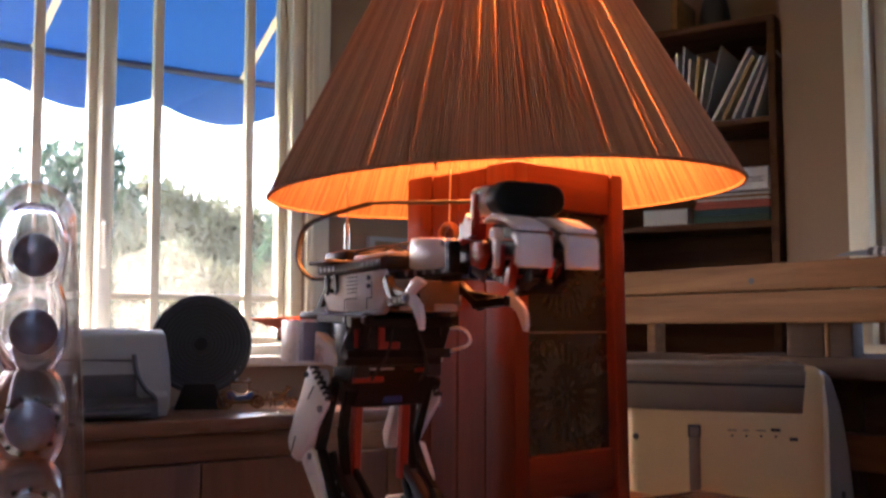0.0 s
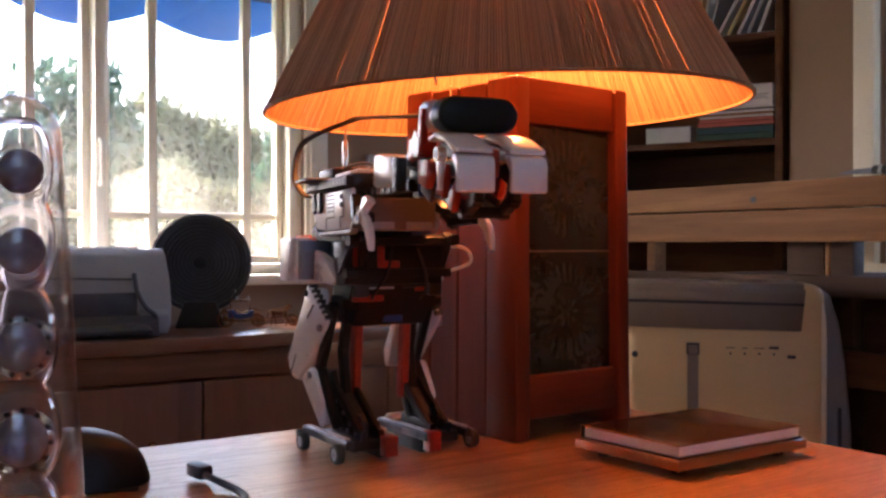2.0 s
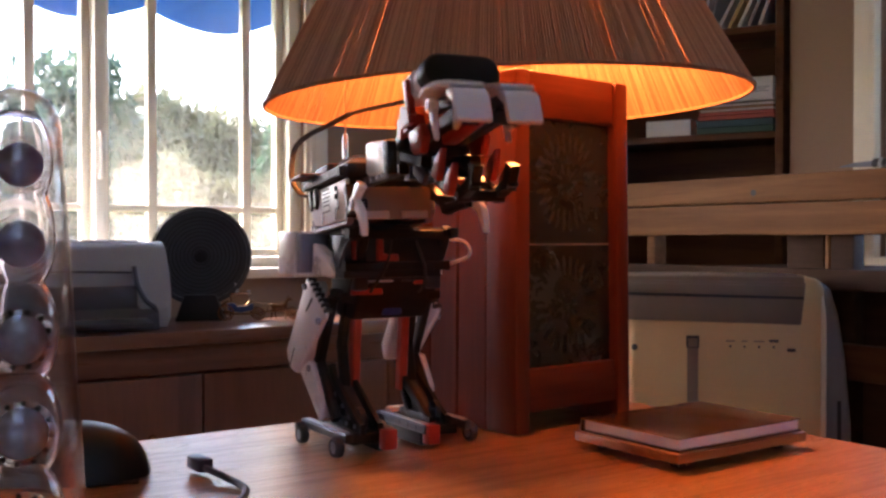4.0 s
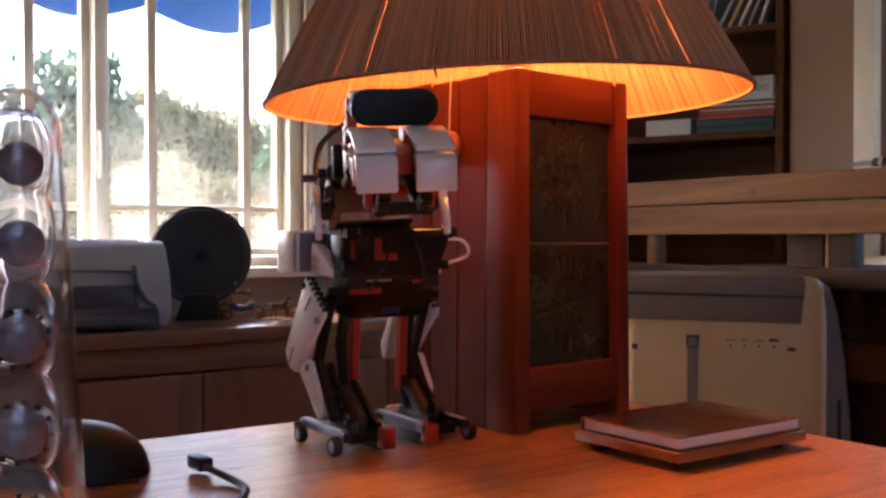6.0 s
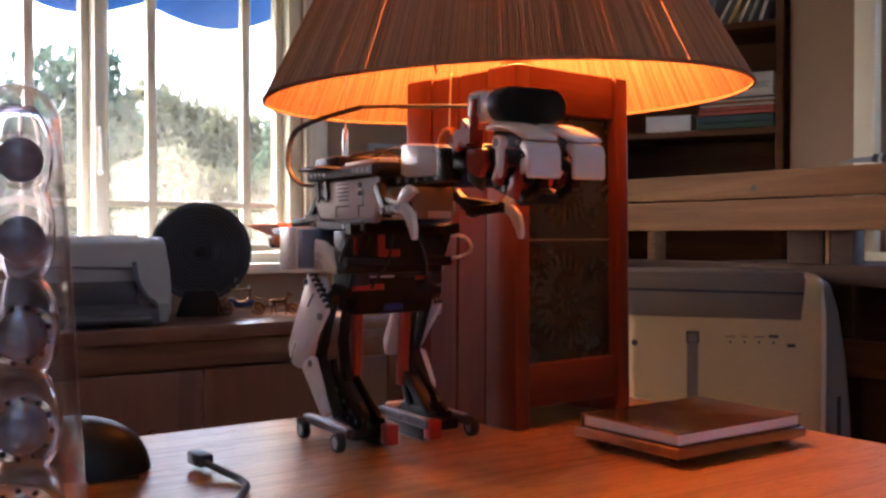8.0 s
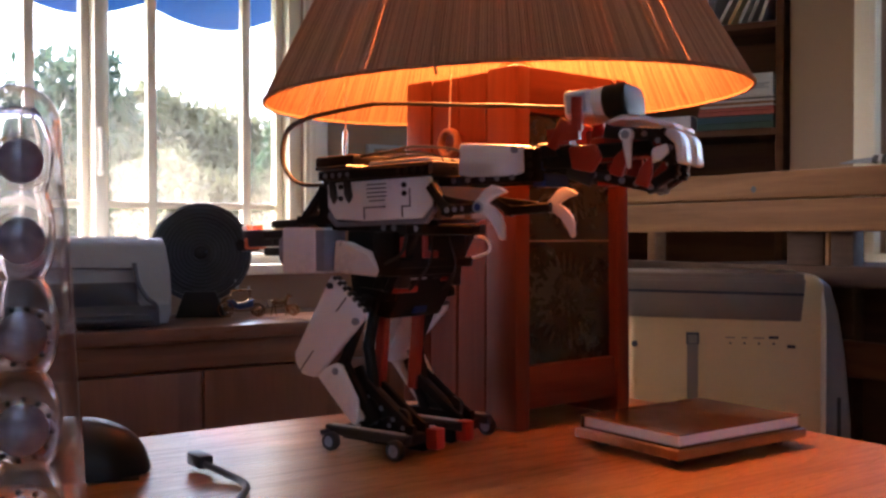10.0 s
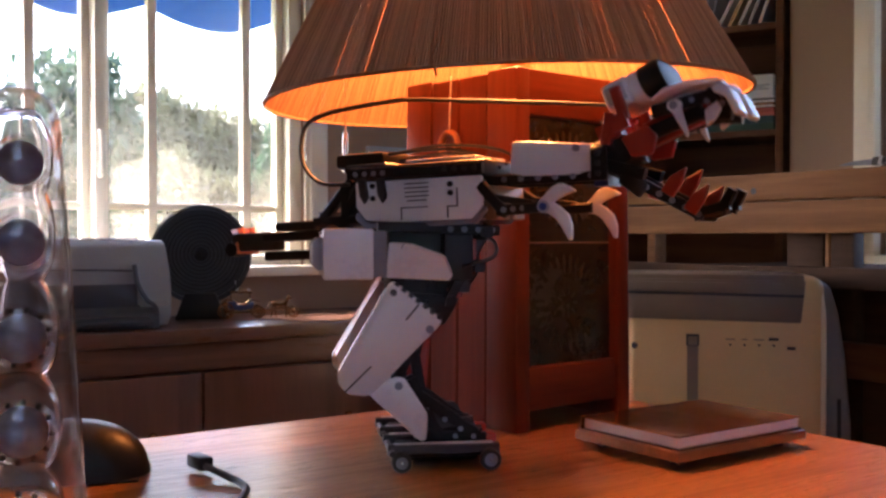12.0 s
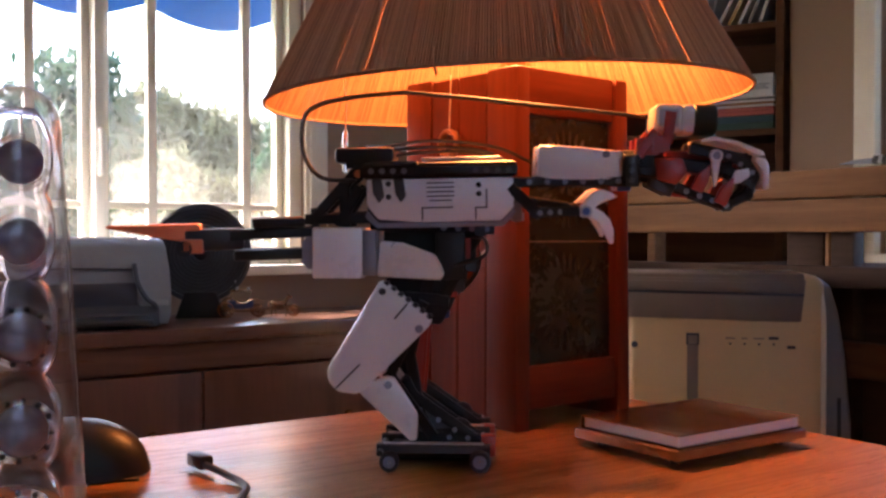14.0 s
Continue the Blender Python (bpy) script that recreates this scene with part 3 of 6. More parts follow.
    shade = part("shade", bm, "shade", lamp, "conical shade of brown straw strands, glowing orange inside")
    shade["kind"] = "stuff"
    shade.matrix_basis = LAMP_AT.inverted() @ Matrix.Translation((0.0595, 0.946, TOP + 0.0035 + SHADE_Z)) @ pose(0, 0, 0, 0.6, -1.9, 0) @ pose(0, 0, -SHADE_Z, 0, 0, 40)
    bm = bm_new()
    lathe(bm, [(r0 + 0.002, z0 - 0.001), (r0 + 0.0025, z0 + 0.0014), (r0 - 0.001, z0 + 0.0014), (r0 - 0.001, z0 - 0.001)], 120, close=True)
    part("rim_wire", bm, "rim", shade)
    bm = bm_new()
    lathe(bm, [(r1 + 0.003, z1 - 0.003), (r1 + 0.003, z1 + 0.003), (r1 - 0.002, z1 + 0.003), (r1 - 0.002, z1 - 0.003)], 90, close=True)
    part("rim_wire", bm, "rim", shade)
    bm = bm_new()
    for k in range(3):
        a = k * 2.094
        rod(bm, (0.02 * math.cos(a), 0.02 * math.sin(a), z1 - 0.02), (r1 * math.cos(a), r1 * math.sin(a), z1), 0.002, 8)
    rod(bm, (0, 0, LH + 0.03), (0, 0, z1 - 0.02), 0.0015, 8)
    lathe(bm, [(0.022, z1 - 0.022), (0.022, z1 - 0.018), (0.018, z1 - 0.018), (0.018, z1 - 0.022)], 24, close=True)
    part("shade_carrier", bm, "gold", shade)
    # loose end of a strand that hangs out below the rim
    bm = bm_new()
    tube(bm, [(-0.189, -0.1240, z0 + 0.014), (-0.1915, -0.1255, z0 + 0.002), (-0.190, -0.1260, z0 - 0.007)], 0.0012, 6)
    part("loose_strand", bm, "shade", shade)
    # a ring on a cord that hangs at the closed side
    bm = bm_new()
    x = -LA * 1.02 - 0.004
    lathe(bm, [(0.0112 + 0.0028 * math.cos(q), 0.004 * math.sin(q)) for q in [2 * math.pi * i / 10 for i in range(10)]], 32, close=True,
          m=pose(x, 0.0055, 0.250, 0, 90, 0))
    ring = part("pull_ring", bm, "tray", lamp, "wooden ring on a thin cord")
    bm = bm_new()
    rod(bm, (x, 0.0055, 0.2625), (x + 0.002, 0.0055, LH), 0.0006, 6)
    part("cord", bm, "paper", ring)
    bm = bm_new()
    rod(bm, (-0.075, 0.175, 0.233), (-0.075, 0.175, 0.275), 0.0028, 12)
    rod(bm, (-0.075, 0.175, 0.275), (-0.075, 0.175, SHADE_Z + 0.05), 0.0008, 6)
    part("pull_switch", bm, "chrome", lamp, "slim chrome pull switch")
    # the light itself
    ld = bpy.data.lights.new("lamp_bulb", "POINT")
    ld.energy, ld.shadow_soft_size, ld.color = 2.2, 0.03, (1.0, 0.325, 0.070)
    lo = new("lamp_bulb", ld)
    lo.location = (0.0689, 0.938, TOP + LH + 0.065 + 0.04)


def build_book():
    at = Matrix.Translation((0.167, 0.700, TOP)) @ pose(0, 0, 0, 0, 0, 35)
    tray = thing("wooden_tray", at, "thin wooden stand with raised edges under a book", "tray")
    bm = bm_new()
    box(bm, 0, 0.150, 0, 0.108, 0.006, 0.0135)
    part("board", soft(bm, 0.0012), "tray", tray)
    for x in (0.014, 0.128):
        for y in (0.012, 0.088):
            bm = bm_new()
            box(bm, x, x + 0.008, y, y + 0.008, 0, 0.006)
            part("foot", bm, "rubber", tray)
    book = thing("book", at @ pose(0.004, 0.003, 0.0138), "closed book with a glossy brown cover", "book")
    bm = bm_new()
    box(bm, 0, 0.143, 0, 0.102, 0.0, 0.0012)
    part("back_cover", bm, "cover", book)
    bm = bm_new()
    box(bm, 0.0015, 0.1415, 0.0015, 0.0995, 0.0012, 0.0090)
    part("page_block", soft(bm, 0.0006, 1), "paper", book)
    bm = bm_new()
    box(bm, 0, 0.143, 0, 0.102, 0.0090, 0.0102)
    part("front_cover", soft(bm, 0.0004, 1), "cover", book, "glossy dark brown cover")
    bm = bm_new()
    box(bm, 0, 0.143, 0.0995, 0.102, 0.0012, 0.0090)
    part("spine", bm, "cover", book)
    for k in range(3):
        bm = bm_new()
        box(bm, 0.052 + 0.03 * k, 0.066 + 0.03 * k, 0.0965, 0.1005, 0.0102, 0.0109)
        part("hinge_clip", bm, "gilt", book, "small gold clip")


def build_mouse():
    m = thing("computer_mouse", Matrix.Translation((-0.2625, 0.685, TOP)) @ pose(0, 0, 0, 0, 0, 15), "black computer mouse with a domed glossy shell", "mouse")
    bm = bm_new()
    bmesh.ops.create_uvsphere(bm, u_segments=32, v_segments=20, radius=1.0)
    for v in bm.verts:
        x, y, z = v.co
        v.co = (0.057 * math.copysign(abs(x) ** 0.8, x), 0.033 * math.copysign(abs(y) ** 0.75, y), max(0.002, 0.040 * max(z, -0.2) ** 1 if z > 0 else 0.002))
    part("shell", bm, "black", m)
    bm = bm_new()
    box(bm, -0.050, 0.050, -0.028, 0.028, 0.0, 0.0022)
    part("base", soft(bm, 0.001), "rubber", m)


def build_usb_plug():
    c = thing("usb_cable", Matrix.Translation((0, 0, TOP)), "black cable with a slim moulded plug on the desk", "cable")
    bm = bm_new()
    tube(bm, [(-0.166, 0.690, 0.0065), (-0.158, 0.681, 0.006), (-0.146, 0.670, 0.004), (-0.134, 0.655, 0.003), (-0.127, 0.63, 0.0028), (-0.13, 0.55, 0.0028), (-0.16, 0.4, 0.0028)], 0.0026, 8)
    part("cord", bm, "rubber", c)
    bm = bm_new()
    box(bm, -0.010, 0.013, -0.0055, 0.0055, 0, 0.0095)
    part("plug", soft(bm, 0.0018), "black", c, at=Matrix.Translation((-0.174, 0.703, 0.0025)) @ pose(0, 0, 0, 0, 0, -52))
    bm = bm_new()
    box(bm, -0.012, -0.008, -0.0035, 0.0035, 0.0015, 0.0055)
    part("plug_tip", bm, "steel", c, at=Matrix.Translation((-0.174, 0.703, 0.0025)) @ pose(0, 0, 0, 0, 0, -52))
    bm = bm_new()
    tube(bm, [(0.02, 1.02, 0.002), (-0.045, 0.955, 0.002), (-0.05, 0.93, 0.008), (-0.02, 0.91, 0.012), (0.0, 0.925, 0.003), (0.01, 0.96, 0.002)], 0.0018, 8)
    solid("lamp_cord", bm, "paper", Matrix.Translation((0, 0, TOP)), "thin pale cord lying by the lamp base", "cord")


def bmesh_ball(r):
    bm = bm_new()
    bmesh.ops.create_uvsphere(bm, u_segments=8, v_segments=6, radius=r)
    return bm


def build_ball_tube():
    at = Matrix.Translation((-0.1720, 0.400, TOP))
    b = thing("ball_tube", at, "clear plastic tube packed with a column of grey balls", "container")
    R, H = 0.0245, 0.228
    bm = bm_new()
    RT = 0.0165
    prof = [(0.0005, 0.0), (0.0275, 0.0), (0.0275, 0.012)]
    prof += [(0.0272 + (RT - 0.0272) * (k / 8) ** 1.3, 0.012 + (H - RT - 0.012) * k / 8) for k in range(1, 9)]
    prof += [(RT * math.cos(q), H - RT + RT * math.sin(q)) for q in [math.pi / 2 * i / 10 for i in range(1, 10)]] + [(0.0005, H)]
    inner = [(max(0.0004, r - 0.0012), min(max(z, 0.0014), H - 0.0014)) for r, z in prof[::-1]]
    lathe(bm, prof + inner, 48, close=True)
    part("outer_shell", bm, "plastic", b, "clear rounded plastic shell")
    zs = [0.2010, 0.1690, 0.1300, 0.0920, 0.0540, 0.0180]
    # the lobed sleeve is a moulded wall: a bulge round each ball and a waist between
    outer = []
    for i in range(110):
        z = 0.002 + (H - 0.0115) * i / 109
        d = min(abs(z - q) for q in zs)
        bulge = math.sqrt(max(0.0, 1 - (d / 0.0205) ** 2))
        neck = 0.0068 if z < zs[0] else 0.0068 * bulge
        outer.append(((neck + 0.0092 * bulge) * (1.20 - 1.7 * z), z))
    wall = 0.0011
    inner = [(max(0.0004, r - wall), min(max(z, 0.002 + wall), H - 0.0095 - wall)) for r, z in outer[::-1]]
    bm = lathe(bm_new(), [(0.0004, 0.002)] + outer + [(0.0004, H - 0.0094)] + [(0.0004, H - 0.0108)] + inner + [(0.0004, 0.0032)], 44, close=True)
    part("inner_sleeve", bm, "sleeve", b, "lobed clear plastic sleeve")
    for k, z in enumerate(zs):
        sc = 0.96 - 1.2 * (z - 0.13)
        bm = bm_new()
        bmesh.ops.create_uvsphere(bm, u_segments=28, v_segments=18, radius=0.0103 * sc, matrix=pose(0.001, 0, z - 0.004))
        ball = part("ball", bm, "ball", b, "cloudy grey ball in a bearing ring")
        tilt = pose(0.001, 0, z - 0.004, 82, 0, 10)
        bm = bm_new()
        lathe(bm, [(0.0116 * sc, -0.0025), (0.0130 * sc, -0.0025), (0.0130 * sc, 0.0012), (0.0116 * sc, 0.0012)], 36, close=True, m=tilt)
        part("bearing_ring", bm, "sleeve", ball, "clear bearing ring")
        if k < 2:
            continue
        dot = mesh("bearing_dot", bmesh_ball(0.0013 * sc), "black")
        for i in range(12):
            a = 2 * math.pi * (i + 0.3 * k) / 12
            ob = new("bearing_dot", dot)
            ob.parent = ball
            ob.matrix_basis = tilt @ pose(0.0118 * sc * math.cos(a), 0.0118 * sc * math.sin(a), 0.002)


# ---- along the window wall ----
CRED = 0.70


def build_credenza():
    c = thing("credenza", ROOM, "long low dark wooden cabinet under the window", "cabinet")
    u0, u1, v0, v1 = -0.7, 1.95, 2.27, 2.67
    bm = bm_new()
    box(bm, u0, u1, v0 - 0.02, v1, CRED - 0.035, CRED)
    part("top", soft(bm, 0.006), "credenza", c)
    bm = bm_new()
    box(bm, u0 + 0.02, u1 - 0.02, v0 + 0.02, v1, 0.06, CRED - 0.035)
    part("body", bm, "credenza_v", c)
    bm = bm_new()
    box(bm, u0 + 0.02, u1 - 0.02, v0, v0 + 0.02, CRED - 0.10, CRED - 0.037)
    part("frieze", soft(bm, 0.002), "credenza", c)
    for k in range(5):
        a = u0 + 0.03 + 0.52 * k
        bm = bm_new()
        box(bm, a, a + 0.516, v0, v0 + 0.019, 0.08, CRED - 0.108)
        dr = part("door", soft(bm, 0.003), "credenza_v", c)
        bm = bm_new()
        bmesh.ops.create_uvsphere(bm, u_segments=14, v_segments=10, radius=0.012, matrix=pose(a + 0.39, v0 - 0.012, 0.45))
        part("knob", bm, "gold", dr)
    bm = bm_new()
    box(bm, u0 + 0.04, u1 - 0.04, v0 + 0.05, v1 - 0.02, 0, 0.06)
    part("plinth", bm, "dark", c)


def build_printer():
    p = thing("printer", Matrix.Translation(uv(0.635, 2.50, CRED)) @ pose(0, 0, 0, 0, 0, 32), "grey inkjet printer with a dark paper tray", "printer")
    w, h = 0.215, 0.210
    prof = [(-0.10, 0.0), (-0.13, 0.02), (-0.135, 0.075), (-0.12, 0.135), (-0.085, 0.195), (-0.06, h), (0.12, h), (0.135, h - 0.02), (0.135, 0)]
    bm = bm_new()
    prism(bm, prof, -w, w, "x")
    part("body", soft(bm, 0.008, 3), "printer", p)
    bm = bm_new()
    prism(bm, [(-0.139, 0.030), (-0.142, 0.076), (-0.1330, 0.105), (-0.118, 0.105), (-0.118, 0.030)], -w + 0.02, w - 0.085, "x")
    part("front_opening", soft(bm, 0.002), "slate", p, "dark paper opening")
    bm = bm_new()
    prism(bm, [(-0.22, 0.012), (-0.22, 0.022), (-0.13, 0.034), (-0.12, 0.012)], -w + 0.03, w - 0.07, "x")
    part("paper_tray", soft(bm, 0.002), "slate", p, "dark fold-out paper tray")
    bm = bm_new()
    prism(bm, [(-0.175, 0.0), (-0.165, 0.034), (-0.13, 0.058), (-0.11, 0.0)], -w + 0.01, w - 0.040, "x")
    part("tray_housing", soft(bm, 0.005, 3), "slate", p, "black rounded tray housing")
    bm = tube(bm_new(), [(w - 0.090, -0.1300, 0.150), (w - 0.085, -0.1420, 0.105), (w - 0.066, -0.1480, 0.068), (w - 0.045, -0.1500, 0.048), (w - 0.040, -0.1450, 0.012)], 0.006, 8)
    part("side_trim", bm, "slate", p, "dark curved trim beside the paper opening")
    bm = tube(bm_new(), [(-w + 0.02, -0.1245, 0.138), (-0.02, -0.1255, 0.140), (w - 0.09, -0.1250, 0.136)], 0.0022, 6)
    part("lid_gap", bm, "slate", p)
    bm = bm_new()
    prism(bm, [(-0.137, 0.003), (-0.144, 0.05), (-0.128, 0.07), (-0.115, 0.003)], w - 0.08, w - 0.01, "x")
    part("side_panel", soft(bm, 0.003), "printer", p)
    bm = bm_new()
    box(bm, -w + 0.015, w - 0.06, -0.055, 0.115, h - 0.001, h + 0.004)
    part("lid", soft(bm, 0.002), "lightgrey", p)
    bm = bm_new()
    box(bm, -w + 0.02, w - 0.02, -0.12, 0.12, -0.0, 0.006)
    part("base", bm, "slate", p)


def build_fan():
    f = thing("round_speaker", Matrix.Translation(uv(0.987, 2.535, CRED)) @ pose(0, 0, 0, 0, 0, 10), "black round disc-shaped drum on a small stand", "speaker")
    R = 0.131
    m = pose(0, 0, 0.170, 84, 0, 0)
    bm = bm_new()
    lathe(bm, [(0.0005, -0.03), (R * 0.8, -0.03), (R, -0.015), (R, 0.018), (R * 0.97, 0.024), (R * 0.93, 0.024), (R * 0.92, 0.016), (0.0005, 0.016)], 56, m=m)
    part("drum", bm, "dark", f)
    for k, r in enumerate((0.024, 0.034, 0.044, 0.054, 0.064, 0.074, 0.084, 0.094, 0.104)):
        bm = bm_new()
        lathe(bm, [(r - 0.0016, 0.0165), (r, 0.0182), (r + 0.0016, 0.0165), (r, 0.016)], 48, m=m, close=True)
        part("ring", bm, "black", f)
    bm = bm_new()
    lathe(bm, [(R - 0.004, 0.022), (R + 0.001, 0.020), (R + 0.002, 0.010), (R - 0.001, 0.010)], 56, m=m, close=True)
    part("rim", bm, "rubber", f, "thin raised rim")
    bm = bm_new()
    lathe(bm, [(0.0005, 0.022), (0.012, 0.021), (0.018, 0.016)], 28, m=m)
    part("hub", bm, "black", f)
    bm = bm_new()
    prism(bm, [(-0.065, 0.0), (0.065, 0.0), (0.04, 0.07), (-0.04, 0.07)], -0.05, 0.045, "y")
    part("stand", soft(bm, 0.004), "black", f)


def wheel(bm, c, r, spokes=8, axis="y", t=0.0022):
    m = Matrix.Translation(c) @ pose(0, 0, 0, 90, 0, 0)
    lathe(bm, [(r - t, -t * 0.6), (r, -t * 0.6), (r, t * 0.6), (r - t, t * 0.6)], 24, m=m, close=True)
    for k in range(spokes):
        a = 2 * math.pi * k / spokes
        rod(bm, c, Vector(c) + Vector(((r - t * 0.5) * math.cos(a), 0, (r - t * 0.5) * math.sin(a))), t * 0.3, 5)


def build_coach():
    c = thing("toy_coach", Matrix.Translation(uv(1.075, 2.47, CRED)) @ pose(0, 0, 0, 0, 0, 18) @ Matrix.Scale(1.48, 4), "small gilt metal model of a horse-drawn coach", "figurine")
    bm = bm_new()
    prism(bm, [(-0.024, 0.018), (-0.004, 0.014), (0.018, 0.018), (0.021, 0.029), (0.012, 0.030), (0.008, 0.024), (-0.010, 0.024), (-0.014, 0.031), (-0.026, 0.030)], -0.009, 0.009, "y")
    part("carriage", soft(bm, 0.0012), "blue_pin", c, "dark blue open carriage body")
    bm = bm_new()
    for y in (-0.0095, 0.0095):
        tube(bm, [(-0.036, y, 0.024), (-0.028, y, 0.033), (-0.014, y, 0.033), (-0.008, y, 0.026), (0.008, y, 0.026), (0.016, y, 0.033), (0.030, y, 0.030)], 0.0011, 6, 4)
        for x in (-0.020, 0.014):
            rod(bm, (x, y, 0.030), (x, y, 0.046), 0.0008, 6)
        tube(bm, [(-0.034, y, 0.014), (-0.018, y, 0.011), (0.010, y, 0.011), (0.030, y, 0.012)], 0.0010, 6, 4)
    part("scroll_work", bm, "gilt", c, "gilt scrolled frame")
    bm = bm_new()
    prism(bm, [(-0.024, 0.046), (0.018, 0.046), (0.016, 0.049), (-0.020, 0.050)], -0.0105, 0.0105, "y")
    part("canopy", soft(bm, 0.001, 1), "gilt", c)
    bm = bm_new()
    bmesh.ops.create_uvsphere(bm, u_segments=10, v_segments=8, radius=0.0045, matrix=pose(-0.010, 0, 0.054))
    rod(bm, (-0.010, 0, 0.056), (-0.012, 0, 0.068), 0.0025, 8, 0.0006)
    bmesh.ops.create_uvsphere(bm, u_segments=8, v_segments=6, radius=0.0028, matrix=pose(0.012, 0, 0.052))
    part("finial", bm, "steel", c, "bright finials on the canopy")
    for x, r in ((-0.030, 0.0145), (0.028, 0.0115)):
        for y in (-0.0135, 0.0135):
            bm = bm_new()
            wheel(bm, (x, y, r), r, 10)
            bmesh.ops.create_uvsphere(bm, u_segments=8, v_segments=6, radius=0.0022, matrix=pose(x, y, r))
            part("wheel", bm, "gilt", c)
    bm = bm_new()
    rod(bm, (0.028, 0, 0.013), (0.096, 0, 0.020), 0.0010, 6)
    tube(bm, [(0.018, 0.003, 0.034), (0.045, 0.003, 0.028), (0.080, 0.003, 0.034)], 0.0005, 5, 4)
    part("shaft", bm, "gilt", c)
    bm = bm_new()
    prism(bm, [(0.050, 0.026), (0.054, 0.030), (0.064, 0.027), (0.074, 0.028), (0.080, 0.036), (0.083, 0.043), (0.085, 0.039), (0.091, 0.036), (0.090, 0.033), (0.084, 0.033), (0.081, 0.023), (0.070, 0.020), (0.056, 0.021)], -0.0032, 0.0032, "y")
    soft(bm, 0.0012, 1)
    for x, dx in ((0.056, -0.004), (0.059, 0.003), (0.077, 0.004), (0.080, -0.001)):
        rod(bm, (x, 0.0012, 0.023), (x + dx * 0.4, 0.0012, 0.011), 0.0016, 6, 0.001)
        rod(bm, (x + dx * 0.4, 0.0012, 0.011), (x + dx, 0.0012, 0.0), 0.001, 6)
    tube(bm, [(0.050, 0, 0.027), (0.046, 0, 0.022), (0.046, 0, 0.014)], 0.0011, 6, 4)
    part("horse", bm, "gilt", c, "small gilt horse in harness")
    for y in (-0.010, 0.010):
        bm = bm_new()
        wheel(bm, (0.092, y, 0.0105), 0.0105, 8)
        part("wheel", bm, "gilt", c)


# ---- along the east wall ----
def build_bookshelf():
    u0, u1, v0, v1 = 2.425, 2.685, 1.764, 2.35
    SHELF = ROOM @ pose(u0, v0, 0, 0, 0, 24) @ pose(-u0, -v0, 0)     # it stands a little askew in its nook
    b = thing("bookshelf", SHELF, "dark wooden bookshelf filled with files and papers", "bookshelf")
    for v in (v0, v1 - 0.02):
        bm = bm_new()
        box(bm, u0, u1, v, v + 0.022, 0.0, 1.84)
        part("side_panel", soft(bm, 0.002), "shelfwood", b)
    for z in (0.35, 0.72, 1.229, 1.538, 1.84):
        bm = bm_new()
        box(bm, u0 + 0.002, u1, v0 + 0.022, v1 - 0.02, z - 0.020, z)
        part("shelf", soft(bm, 0.002), "shelfwood", b)
    bm = bm_new()
    box(bm, u1 - 0.008, u1, v0 + 0.022, v1 - 0.02, 0.05, 1.835)
    part("back", bm, "shelfwood", b)
    rng = random.Random(6)
    # a pile of folders, with a white box on top
    z = 1.2295
    for col, th, lab in (("green_card", 0.019, "dark green folder lying in a pile"), ("teal", 0.021, "teal folder lying in a pile"), ("coral", 0.013, "coral-red folder lying in a pile"),
                         ("coral", 0.010, "coral-red folder lying in a pile"), ("paper", 0.006, "loose pale papers in a pile"), ("tray", 0.009, "tan envelope folder in a pile"),
                         ("paper", 0.007, "loose pale papers in a pile"), ("dark", 0.005, "dark folder lying in a pile"), ("paper", 0.006, "loose pale papers in a pile")):
        bm = bm_new()
        j = rng.uniform(-0.010, 0.010)
        box(bm, u0 - 0.006 + j, u0 + 0.20, v0 + 0.023 + max(0, j) * 0.5, v0 + 0.245 + j, z, z + th - 0.0008)
        solid("folder", soft(bm, 0.0015, 1), col, SHELF, lab, "folder", group="folders on the shelf")
        z += th
    wb = thing("paper_box", SHELF @ pose(u0 + 0.006, v0 + 0.030, z, 0, 0, 0), "white paper box with printed lines on its end", "box")
    bm = bm_new()
    prism(bm, [(0.0, 0.0), (0.17, 0.0), (0.17, 0.060), (0.004, 0.064)], 0.0, 0.115, "y")
    part("carton", soft(bm, 0.001, 1), "paper", wb)
    for y0, y1, zz in ((0.012, 0.055, 0.020), (0.010, 0.075, 0.032), (0.020, 0.050, 0.026)):
        bm = bm_new()
        box(bm, 0.0002, 0.0032, y0, y1, zz, zz + 0.0026)
        part("print_bar", bm, "grey", wb)
    bm = bm_new()
    box(bm, u0 + 0.02, u0 + 0.2, v0 + 0.275, v0 + 0.415, 1.2295, 1.279)
    solid("paper_ream", soft(bm, 0.001, 1), "paper", SHELF, "white stack of paper on the shelf", "paper")
    v = v0 + 0.055
    for k in range(11):
        th = rng.uniform(0.004, 0.012)
        hgt = rng.uniform(0.19, 0.25)
        bm = bm_new()
        lean = (20, 23, 26, 27, 29, 14, 9, 6, 4, 3, 2)[k]
        box(bm, 0, 0.20, 0, th, 0, hgt)
        solid("magazine", soft(bm, 0.001, 1), ("paper", "lightgrey", "paper", "cream")[k % 4], SHELF @ pose(u0 + 0.012 + 0.01 * rng.random(), v + 0.012, 1.5395, lean, 0, 0), "pale magazine leaning upright on the shelf", "magazine", group="magazines")
        v += th + (0.020 if k < 5 else 0.010)
    bm = bm_new()
    lathe(bm, [(0.0005, 0), (0.045, 0), (0.05, 0.03), (0.04, 0.09), (0.03, 0.11), (0.0005, 0.11)], 24)
    solid("jar", bm, "dark", SHELF @ pose(u0 + 0.10, v0 + 0.20, 1.841), "dark jar on top of the bookshelf", "jar")
